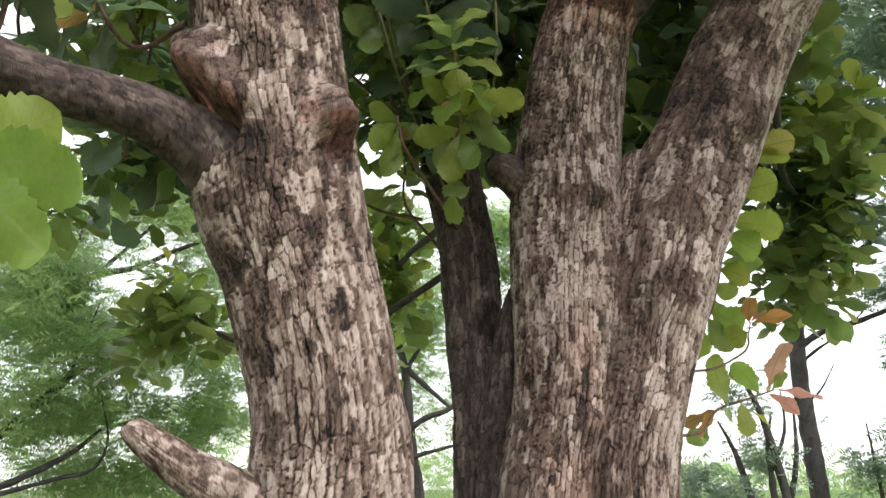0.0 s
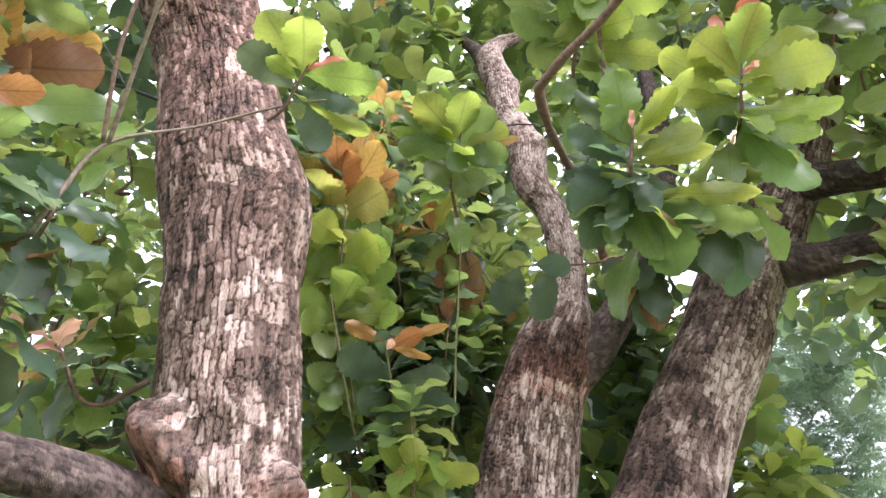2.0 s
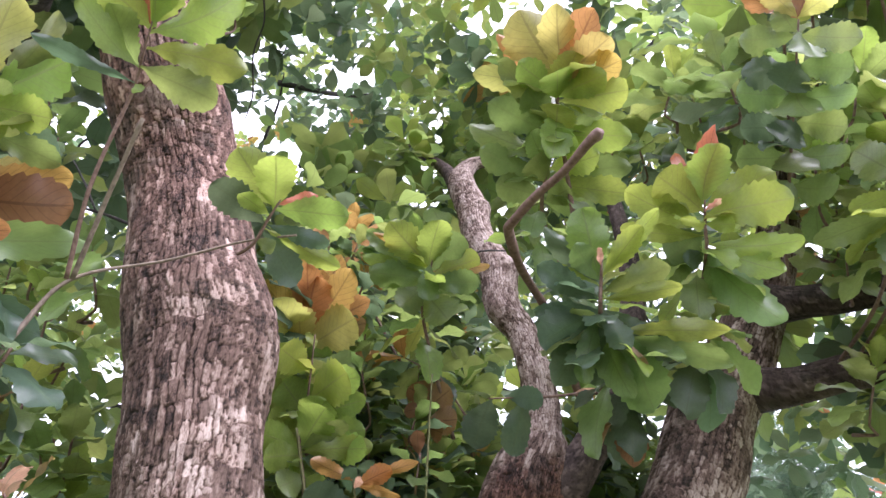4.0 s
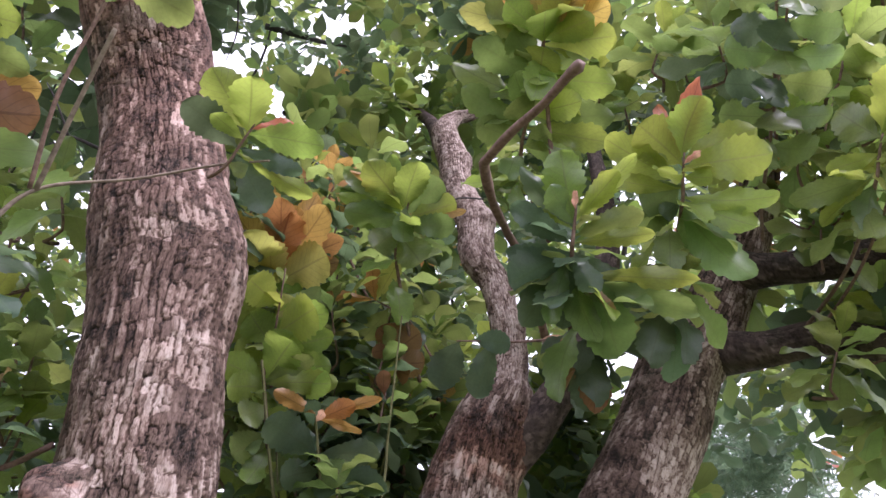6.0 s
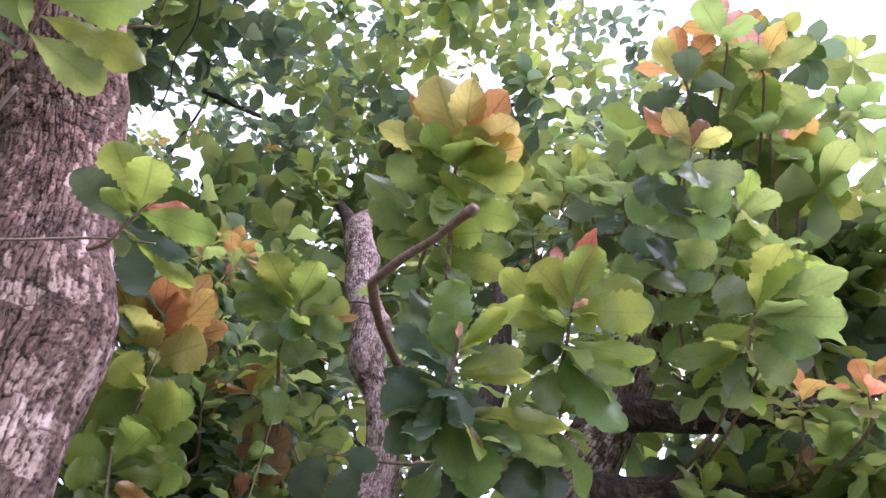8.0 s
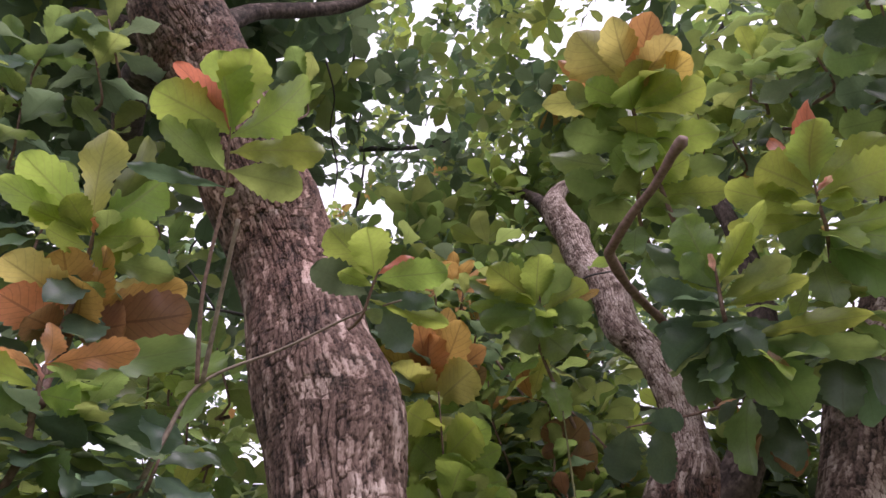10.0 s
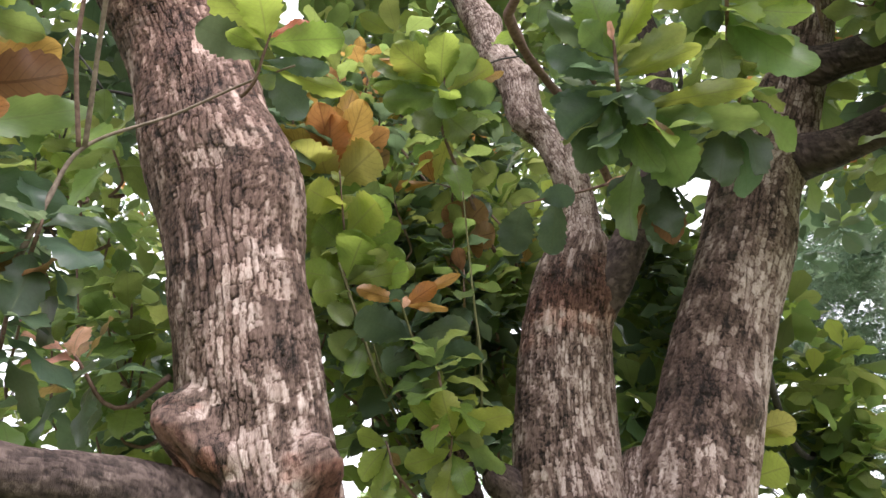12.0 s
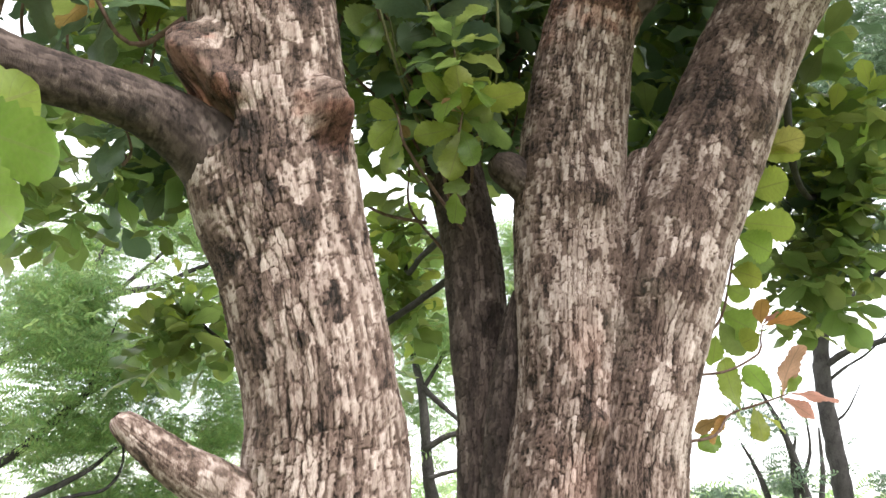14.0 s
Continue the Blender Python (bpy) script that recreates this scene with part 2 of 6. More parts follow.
def rings(path, count, front=0.0):
    """Centres, two side axes and running length of a tube along the path."""
    c = path[:, :3]
    along = np.gradient(c, axis=0)
    along /= np.linalg.norm(along, axis=1)[:, None] + 1e-12
    ref = np.array([0.0, 1.0, 0.0]) if abs(along[0][1]) < 0.8 else np.array([0.0, 0.0, 1.0])
    side = ref - (along @ ref)[:, None] * along
    side /= np.linalg.norm(side, axis=1)[:, None] + 1e-12
    other = np.cross(along, side)
    run = np.r_[0, np.cumsum(np.linalg.norm(np.diff(c, axis=0), axis=1))]
    angle = np.arange(count) / count * 2 * np.pi
    angle = angle + front * np.sin(angle)
    return c, side, other, run, angle


def grid_faces(rows, cols, base=0):
    i = np.arange(rows - 1)[:, None] * cols
    j = np.arange(cols)[None]
    k = (j + 1) % cols
    return (np.stack([i + j, i + k, i + cols + k, i + cols + j], -1).reshape(-1, 4)) + base


def quick_mesh(name, verts, quads, mat, tone=None, smooth=True, uv=None):
    """A mesh from arrays of corners and four-sided faces."""
    me = bpy.data.meshes.new(name)
    verts, quads = np.ascontiguousarray(verts, np.float32), np.ascontiguousarray(quads, np.int32)
    n, k = quads.shape
    me.vertices.add(len(verts))
    me.vertices.foreach_set("co", verts.ravel())
    me.loops.add(n * k)
    me.loops.foreach_set("vertex_index", quads.ravel())
    me.polygons.add(n)
    me.polygons.foreach_set("loop_start", np.arange(0, n * k, k, dtype=np.int32))
    me.update(calc_edges=True)
    me.polygons.foreach_set("use_smooth", np.full(n, smooth))
    if tone is not None:
        me.attributes.new("tone", "FLOAT", "POINT").data.foreach_set("value", np.ascontiguousarray(tone, np.float32).ravel())
    if uv is not None:
        me.uv_layers.new(name="UVMap").data.foreach_set("uv", np.ascontiguousarray(uv[quads.ravel()], np.float32).ravel())
    me.materials.append(mat)
    me.validate()
    return me


def thing(name, place, label, category, kind="", group=""):
    ob = new(name)
    ob.location = place
    return tagged(ob, label, category, group, kind)


def part(name, mesh, parent, label="", kind=""):
    """Links a mesh, given in world places, under a thing or a part."""
    ob = new(name, mesh)
    ob.parent = parent
    root = parent.parent or parent
    ob.matrix_parent_inverse = Matrix.Translation(-root.location) if parent is root else Matrix.Identity(4)
    return tagged(ob, label, kind=kind)


def tube_arrays(points, sides=10, step=0.02, rough=0.06, seed=1, cap=True):
    path = glide(points, step)
    c, side, other, run, angle = rings(path, sides)
    r = path[:, 3][:, None] * (1 + rough * (soft_noise(np.tile(angle / (2 * np.pi) * 5, (len(c), 1)), np.tile(run[:, None] / 0.06, (1, sides)), seed, 5) - 0.5) * 2)
    v = c[:, None] + r[..., None] * (np.cos(angle)[None, :, None] * side[:, None] + np.sin(angle)[None, :, None] * other[:, None])
    v = v.reshape(-1, 3)
    f = grid_faces(len(c), sides)
    if cap:
        ends = []
        for row, flip in ((0, True), (len(c) - 1, False)):
            centre = len(v)
            v = np.vstack([v, c[row : row + 1]])
            j = np.arange(sides)
            a, b = row * sides + j, row * sides + (j + 1) % sides
            e = np.stack([b, a, np.full(sides, centre), np.full(sides, centre)], -1) if flip else np.stack([a, b, np.full(sides, centre), np.full(sides, centre)], -1)
            ends.append(e[:: 1])
        f3 = np.vstack(ends)
        return v, f, f3, run
    return v, f, None, run


def tube(name, points, mat, sides=10, step=0.02, rough=0.08, seed=1):
    v, f, f3, run = tube_arrays(points, sides, step, rough, seed)
    n = len(run) * sides
    me = bpy.data.meshes.new(name)
    me.from_pydata(v.tolist(), [], f.tolist() + f3[:, :3].tolist())
    tone = 0.35 + 0.3 * (TABLE[(np.arange(len(v)) * 13 + seed) % 8192] - 0.5)
    me.attributes.new("tone", "FLOAT", "POINT").data.foreach_set("value", tone.astype(np.float32))
    me.polygons.foreach_set("use_smooth", np.full(len(me.polygons), True))
    me.materials.append(mat)
    return me


def stem(name, points, mat, seed, fine=(1.35, 4.0), cell=0.0060, rise=0.0030, bumps=(), light=0.30, plate=(0.0165, 0.042), flakes=(), bias=0.0, lighter=(9.0, 0.0), fissured=1.0, depth=1.0, stains_and_shade=(), rusts=()):
    """A trunk of real bark: plates, fissures, flaked patches and swellings are in the mesh, closest on the side towards
    -y.
    bumps: place, reach, height and, where it is not straight out, the way. flakes: places of large flaked-off patches,
    with half width
    and half height. bias: how many more plates are bare towards +x. stains_and_shade and rusts: places, reach and
    strength of dark algae with painted-in shade, and of reddish wood."""
    path = glide(points, lambda p: rise if fine[0] <= p[2] <= fine[1] else 0.03)
    sides = int(2 * np.pi * np.median(path[:, 3]) / cell)
    c, side, other, run, angle = rings(path, sides, 0.68)
    turn = angle / (2 * np.pi)
    around = 2 * np.pi * np.median(path[:, 3])
    u, v = np.meshgrid(turn, run)
    fat = path[:, 3][:, None]
    fat = fat * (1 + 0.05 * (soft_noise(u * 4, v / 0.35, seed + 9, 4) - 0.5) * 2 + 0.03 * (soft_noise(u * 9, v / 0.12, seed + 8, 9) - 0.5) * 2)
    radial = np.cos(angle)[None, :, None] * side[:, None] + np.sin(angle)[None, :, None] * other[:, None]
    place = c[:, None] + fat[..., None] * radial
    shove = np.zeros(place.shape)
    knotty = np.zeros(u.shape)
    for spot, reach, height, *way in bumps:
        far = np.linalg.norm(place - np.array(spot), axis=-1)
        g = np.clip(1 - (far / reach) ** 2, 0, 1) ** 1.6
        push = np.array(Vector(way[0]).normalized()) if way else radial
        shove += (height * g)[..., None] * push
        if len(way) == 1:
            knotty = np.maximum(knotty, np.clip(g * 1.5, 0, 1))
    rough_share = 1 - 0.35 * knotty
    nx = max(6, round(around / plate[0]))
    wob = 1.2 * (soft_noise(u * 12, v / 0.10, seed + 5, 12) - 0.5)
    lift = 0.5 * (soft_noise(u * 20, v / 0.05, seed + 6, 20) - 0.5)
    rag = soft_noise(u * nx * 4, v / 0.006, seed + 7, nx * 4) - 0.5
    which, border, mid_x, mid_y, level = plates(u * nx + wob + 0.16 * rag, v / plate[1] + lift + 0.10 * rag, seed, nx, 0.5)
    tx = max(12, round(nx * 1.8))
    small, border3, small_x, small_y, level3 = plates(u * tx + wob + 0.25 * rag, v / 0.021 + lift, seed + 40, tx, 0.9)
    # how far a plate has flaked off is the same all over the plate, and goes by groups of plates
    mu, mv = (mid_x - wob) / nx, mid_y * plate[1]
    gx = max(4, round(around / (plate[0] * 1.9)))
    group, edge2, group_x, group_y, level2 = plates(mu * gx, mv / (plate[1] * 2.2), seed + 20, gx, 0.9)
    region = soft_noise(mu * 4, mv / 0.20, seed + 60, 4) * 0.5 + soft_noise(mu * 9, mv / 0.09, seed + 61, 9) * 0.5
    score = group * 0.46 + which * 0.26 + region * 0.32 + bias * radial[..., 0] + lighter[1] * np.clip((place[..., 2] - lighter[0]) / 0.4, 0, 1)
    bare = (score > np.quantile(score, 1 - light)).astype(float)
    for spot, half_w, half_h in flakes:
        off = place - np.array(spot)
        wide = np.sqrt(off[..., 0] ** 2 + off[..., 1] ** 2) * (1 + 0.3 * rag)
        bare = np.maximum(bare, ((wide < half_w) & (np.abs(off[..., 2]) < half_h * (0.75 + 0.5 * which))).astype(float))
    bare = bare * (knotty < 0.6)
    ragged = soft_noise(u * 12, v / 0.05, seed + 95, 12) * 0.5 + soft_noise(u * 34, v / 0.02, seed + 96, 34) * 0.3 + which * 0.2
    # Darkening: algae, plus shade painted into recesses, hole and trunk top.
    growth_and_shade, red = np.zeros(u.shape), np.zeros(u.shape)
    for spots, out in ((stains_and_shade, growth_and_shade), (rusts, red)):
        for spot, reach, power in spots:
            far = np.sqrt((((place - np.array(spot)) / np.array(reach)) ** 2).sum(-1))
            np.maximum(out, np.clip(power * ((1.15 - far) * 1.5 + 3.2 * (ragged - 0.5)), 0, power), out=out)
    growth_and_shade = growth_and_shade * np.clip((growth_and_shade + 0.9 * (which - 0.5) - 0.25) * 6, 0.25, 1)
    bare = bare * (growth_and_shade < 0.42)
    half_bare = ((score > np.quantile(score, max(0.0, 0.78 - light))) & (bare < 1)).astype(float)
    half_bare = half_bare * (growth_and_shade < 0.4)
    dark_zone = np.clip(np.maximum((0.5 - region) * 5, growth_and_shade), 0, 1)
    wide_crack = 0.05 + 0.14 * soft_noise(u * 14, v / 0.06, seed + 62, 14) ** 1.5
    crack = np.exp(-((border / wide_crack) ** 2)) * np.where(level, 0.15 + 0.85 * (chance(np.round(mid_x * 3), np.round(mid_y * 3), seed + 5) > 0.72), 1.0)
    crack3 = np.exp(-((border3 / 0.14) ** 2)) * np.where(level3, 0.5, 1.0)
    streak = soft_noise(u * nx * 3, v / 0.08, seed + 70, nx * 3)
    grit = soft_noise(u * nx * 4, v / 0.005, seed + 71, nx * 4)
    fx = max(8, round(around / 0.034))
    lane = u * fx + 1.4 * (soft_noise(u * 8, v / 0.11, seed + 90, 8) - 0.5) + 0.25 * rag
    fissure = np.exp(-((np.abs(lane % 1 - 0.5) / fx * around / 0.0024) ** 2)) * (soft_noise(u * fx, v / 0.06, seed + 91, fx) > 0.42) * rough_share * fissured
    dull = 0.365 + 0.26 * (which - 0.3) * (1 - 0.4 * dark_zone) + 0.14 * (small - 0.5) + 0.16 * (grit - 0.5)
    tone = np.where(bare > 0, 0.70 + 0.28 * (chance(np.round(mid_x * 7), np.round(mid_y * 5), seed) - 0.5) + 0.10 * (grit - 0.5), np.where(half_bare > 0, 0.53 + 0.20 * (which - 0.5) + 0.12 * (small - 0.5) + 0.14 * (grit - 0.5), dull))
    tone = tone + 0.14 * (streak - 0.5)
    tone = tone * (1 - crack * (0.84 - 0.12 * bare)) * (1 - 0.38 * crack3 * (1 - bare) * (1 - 0.6 * half_bare) * (0.35 + 0.65 * dark_zone))
    tone = tone * (1 - 0.25 * knotty) * (1 - 0.26 * growth_and_shade)
    tone = tone * (1 - 0.6 * fissure)
    rough = rough_share
    relief = 0.0035 * (which - 0.5) * (1 - 0.5 * bare) - 0.0055 * crack * (1 - 0.45 * bare) - 0.005 * fissure - 0.0018 * crack3 * (1 - bare) * (0.3 + 0.7 * dark_zone) - 0.0025 * bare + 0.001 * (streak - 0.5) + 0.0009 * (grit - 0.5) * (1 - bare)
    relief = relief * rough + knotty * 0.004 * (soft_noise(u * 40, v / 0.02, seed + 80, 40) - 0.5)
    rim = np.clip(np.minimum(v, run[-1] - v) / 0.05, 0, 1)
    place = place + shove + (depth * relief * rim)[..., None] * radial
    me = quick_mesh(name, place.reshape(-1, 3), grid_faces(len(c), sides), mat, tone.reshape(-1))
    if rusts:
        me.attributes.new("rust", "FLOAT", "POINT").data.foreach_set("value", np.ascontiguousarray(red, np.float32).ravel())
    return me


# ---- leaves ----
def leaf_grid(length_cells, side_cells, wide, fold, droop, teeth, twist, seed):
    """Corners, faces and UVs of one leaf of length 1 along +y, its face towards +z: broad beyond the middle, with a scalloped rim."""
    r = random.Random(seed)
    cols = 2 * side_cells + 1
    s = np.linspace(0, 1, length_cells + 1)
    t = np.linspace(-1, 1, cols)
    shape = np.where(s < 0.07, 0.03, 0.03 + (np.clip(s - 0.07, 0, 1) / 0.93) ** 1.0 * np.clip(1.0 - s, 0, 1) ** 0.60)
    shape = shape / shape.max() * wide
    phase = r.random()
    bite = 1 + teeth * ((s * 9 + phase) % 1 - 0.6) * np.clip(s * 3, 0, 1) * np.clip((1.02 - s) * 6, 0.3, 1)
    S, T = np.meshgrid(s, t, indexing="ij")
    half = (shape[:, None] * np.where(np.abs(T) > 0.99, bite[:, None], 1.0)) * T
    z = fold * np.abs(half) - droop * S**2 + 0.055 * np.sin(S * 11 + phase * 6 + 1.5 * np.sign(T)) * np.abs(T) ** 2 * np.clip(S * 5 - 0.5, 0, 1) + twist * half * S
    x = half + 0.03 * np.sin(S * 3 + phase * 5)
    verts = np.stack([x, S, z], -1).reshape(-1, 3)
    i = np.arange(length_cells)[:, None] * cols
    j = np.arange(cols - 1)[None]
    faces = np.stack([i + j, i + j + 1, i + cols + j + 1, i + cols + j], -1).reshape(-1, 4)
    uv = np.stack([T * 0.5 + 0.5, S], -1).reshape(-1, 2)
    return verts, faces, uv


# blades that fold up or hang down at the rim, arch back or cup
BENDS = [(0.18, 0.25, 0.12), (-0.15, 0.20, -0.15), (0.26, 0.10, 0.0), (-0.10, 0.32, 0.15), (0.12, -0.12, -0.1), (0.20, 0.36, 0.18)]
NEAR_SHAPES = [leaf_grid(36, 2, 0.255 + 0.02 * (k % 3), fold, droop, 0.21, twist, k) for k, (fold, droop, twist) in enumerate(BENDS)]
MID_SHAPES = [leaf_grid(7, 1, 0.265 + 0.02 * k, 0.2 - 0.15 * k, 0.12 + 0.1 * k, 0.14, 0.12 * (k - 1), 60 + k) for k in range(4)]
FAR_SHAPES = [leaf_grid(6, 1, 0.27 + 0.02 * k, 0.25, 0.12 + 0.1 * k, 0.0, 0.1 * (k - 1), 40 + k) for k in range(3)]
LEAF_MESH = {(c, k): quick_mesh("leaf", s[0], s[1], LEAF[c], uv=s[2]) for c in LEAF for k, s in enumerate(NEAR_SHAPES)}


def leaf_pose(base, way, face, length):
    """Matrix that lays a leaf from base along way, its upper face towards face."""
    y = Vector(way).normalized()
    x = y.cross(Vector(face))
    if x.length < 1e-4:
        x = y.orthogonal()
    x.normalize()
    z = x.cross(y)
    m = Matrix((x, y, z)).transposed().to_4x4()
    return Matrix.Translation(base) @ m @ Matrix.Diagonal((length, length, length, 1))


def whorl(tip, axis, count, length, r, spread=(35, 105), run=0.10, sag=0.25, start=None):
    """Poses of the leaves of one shoot: steep and small at its tip, hanging and large lower down."""
    a = Vector(axis).normalized()
    e1 = a.orthogonal().normalized()
    e2 = a.cross(e1)
    turn = r.random() * 6.28 if start is None else start
    out = []
    for k in range(count):
        f = k / max(1, count - 1)
        phi = turn + k * 2.39996 + r.uniform(-0.25, 0.25)
        tilt = radians(spread[0] + (spread[1] - spread[0]) * f + r.uniform(-9, 9))
        rad = e1 * math.cos(phi) + e2 * math.sin(phi)
        way = a * math.cos(tilt) + rad * math.sin(tilt) + Vector((0, 0, -sag * f))
        base = Vector(tip) - a * (run * f) + rad * 0.004
        face = a * math.sin(tilt) - rad * math.cos(tilt) + Vector([r.uniform(-0.25, 0.25) for _ in range(3)])
        size = length * (0.72 + 0.38 * min(1.0, f * 1.6)) * r.uniform(0.86, 1.12)
        out.append((f, leaf_pose(base, way, face, size)))
    return out


def baked(name, poses, shapes, mat, r):
    """Many leaves in one mesh."""
    vs, fs, us, base = [], [], [], 0
    for m in poses:
        v, f, uv = shapes[r.randrange(len(shapes))]
        a = np.array(m)
        vs.append(v @ a[:3, :3].T + a[:3, 3])
        fs.append(f + base)
        us.append(uv)
        base += len(v)
    return quick_mesh(name, np.vstack(vs), np.vstack(fs), mat, uv=np.vstack(us))


# ---- the ground ----
def ground():
    n = 60
    s = np.linspace(-1, 1, n)
    x, y = np.meshgrid(np.sign(s) * np.abs(s) ** 2.2 * 900, np.sign(s) * np.abs(s) ** 2.2 * 900)
    z = 0.05 * np.sin(x * 0.7) * np.cos(y * 0.5) * np.exp(-((x**2 + y**2) / 4000))
    v = np.stack([x, y, z], -1).reshape(-1, 3)
    i, j = np.meshgrid(np.arange(n - 1) * n, np.arange(n - 1), indexing="ij")
    f = np.stack([i + j, i + j + 1, i + n + j + 1, i + n + j], -1).reshape(-1, 4)
    ob = new("ground", quick_mesh("ground", v, f, GROUND))
    tagged(ob, "grassy earth under and around the trees", "ground", kind="structure")


ground()

# ---- the big tree ----
tree = thing("tree", (0.1, 1.7, 0.0), "multi-stemmed broadleaf tree with flaking cream and brown bark", "tree")

# Fewer pale plates above z 2.3 put the crown's shade into the bark.
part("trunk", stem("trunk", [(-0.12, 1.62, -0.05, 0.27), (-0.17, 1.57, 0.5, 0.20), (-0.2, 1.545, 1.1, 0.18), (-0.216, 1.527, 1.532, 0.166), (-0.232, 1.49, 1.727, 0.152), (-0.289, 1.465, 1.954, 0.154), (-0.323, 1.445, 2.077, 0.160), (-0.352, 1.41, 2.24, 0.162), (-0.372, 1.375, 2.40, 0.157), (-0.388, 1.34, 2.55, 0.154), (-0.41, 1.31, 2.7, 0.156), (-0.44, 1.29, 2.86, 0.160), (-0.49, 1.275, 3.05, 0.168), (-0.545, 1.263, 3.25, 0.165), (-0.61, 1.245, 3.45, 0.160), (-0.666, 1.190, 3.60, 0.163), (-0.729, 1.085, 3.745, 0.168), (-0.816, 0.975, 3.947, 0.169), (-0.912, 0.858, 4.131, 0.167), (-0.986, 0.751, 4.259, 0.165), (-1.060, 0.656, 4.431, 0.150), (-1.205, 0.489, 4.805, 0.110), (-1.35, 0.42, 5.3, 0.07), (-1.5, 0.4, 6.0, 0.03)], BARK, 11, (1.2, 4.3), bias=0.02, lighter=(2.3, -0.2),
    bumps=[((-0.465, 1.275, 2.345), 0.085, 0.075, (-0.6, -0.75, 0.1)), ((-0.435, 1.25, 2.30), 0.06, 0.045, (-0.4, -0.9, -0.1)), ((-0.395, 1.25, 2.262), 0.05, 0.03, (-0.2, -0.95, -0.2)),
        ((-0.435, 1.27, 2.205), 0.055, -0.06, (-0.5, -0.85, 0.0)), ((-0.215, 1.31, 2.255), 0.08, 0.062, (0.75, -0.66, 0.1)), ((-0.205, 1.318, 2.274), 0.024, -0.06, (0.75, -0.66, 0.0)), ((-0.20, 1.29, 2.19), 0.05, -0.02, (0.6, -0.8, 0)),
        ((-0.325, 1.22, 2.97), 0.25, 0.042, (0.94, -0.3, 0.1), False), ((-0.36, 1.255, 2.27), 0.05, 0.012, (0, -1, 0), False), ((-0.47, 1.36, 2.10), 0.16, 0.02)],
    # Includes painted shade: recesses below burl and knot, the knot hole, the trunk top.
    stains_and_shade=[((-0.42, 1.26, 2.185), (0.085, 0.1, 0.042), 2.2), ((-0.345, 1.27, 2.13), (0.09, 0.1, 0.05), 0.8), ((-0.28, 1.28, 2.03), (0.09, 0.1, 0.06), 0.8), ((-0.20, 1.29, 2.18), (0.05, 0.1, 0.035), 0.9), ((-0.205, 1.318, 2.274), (0.02, 0.03, 0.018), 3.0), ((-0.30, 1.2, 2.50), (0.03, 0.1, 0.035), 0.9), ((-0.33, 1.33, 1.83), (0.10, 0.1, 0.12), 0.5), ((-0.42, 1.3, 1.95), (0.06, 0.15, 0.2), 0.7), ((-0.98, 0.7, 4.3), (0.3, 0.4, 0.3), 0.8)],
    rusts=[((-0.45, 1.22, 2.27), (0.07, 0.12, 0.07), 0.95), ((-0.20, 1.25, 2.22), (0.06, 0.1, 0.05), 0.7), ((-0.45, 1.2, 2.95), (0.3, 0.4, 0.4), 0.12), ((-0.5, 1.2, 3.25), (0.3, 0.4, 0.3), 0.2), ((-0.55, 1.2, 3.5), (0.3, 0.4, 0.35), 0.32), ((-0.8, 1.0, 3.9), (0.4, 0.5, 0.4), 0.4)],
    flakes=[((-0.355, 1.31, 1.90), 0.02, 0.03), ((-0.20, 1.31, 2.07), 0.018, 0.04), ((-0.226, 1.318, 2.005), 0.017, 0.022), ((-0.165, 1.33, 1.88), 0.022, 0.035), ((-0.33, 1.17, 2.62), 0.03, 0.05), ((-0.40, 1.13, 2.98), 0.035, 0.03), ((-0.34, 1.13, 2.89), 0.03, 0.035), ((-0.46, 1.13, 2.92), 0.03, 0.03), ((-0.30, 1.15, 3.03), 0.03, 0.03), ((-0.27, 1.17, 2.93), 0.025, 0.035), ((-0.36, 1.15, 2.34), 0.03, 0.04), ((-0.33, 1.15, 2.27), 0.025, 0.03), ((-0.385, 1.15, 2.40), 0.03, 0.05)]), tree)

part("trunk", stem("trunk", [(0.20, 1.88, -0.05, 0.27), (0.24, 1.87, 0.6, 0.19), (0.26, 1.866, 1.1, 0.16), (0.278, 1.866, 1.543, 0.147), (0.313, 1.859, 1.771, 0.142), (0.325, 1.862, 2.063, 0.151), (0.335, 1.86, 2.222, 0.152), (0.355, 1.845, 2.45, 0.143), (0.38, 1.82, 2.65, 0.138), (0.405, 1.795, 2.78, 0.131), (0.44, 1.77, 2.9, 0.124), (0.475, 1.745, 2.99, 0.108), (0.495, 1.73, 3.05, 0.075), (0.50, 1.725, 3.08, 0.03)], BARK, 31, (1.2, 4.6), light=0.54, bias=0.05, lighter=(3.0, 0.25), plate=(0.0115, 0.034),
    stains_and_shade=[((0.345, 1.70, 2.25), (0.045, 0.1, 0.045), 0.8), ((0.26, 1.73, 2.5), (0.05, 0.1, 0.16), 0.7), ((0.20, 1.76, 2.33), (0.04, 0.1, 0.05), 0.8), ((0.40, 1.65, 2.83), (0.16, 0.2, 0.08), 0.9), ((0.36, 1.7, 2.08), (0.025, 0.1, 0.03), 0.7), ((0.22, 1.75, 1.75), (0.06, 0.1, 0.15), 0.5)], rusts=[((0.40, 1.68, 2.80), (0.16, 0.2, 0.10), 0.55), ((0.33, 1.7, 1.85), (0.06, 0.1, 0.10), 0.2), ((0.33, 1.7, 1.55), (0.1, 0.1, 0.12), 0.2)],
    bumps=[((0.34, 1.72, 1.69), 0.05, 0.022, (0, -1, 0)), ((0.36, 1.72, 2.26), 0.1, 0.022), ((0.53, 1.75, 2.86), 0.12, 0.02)]), tree)

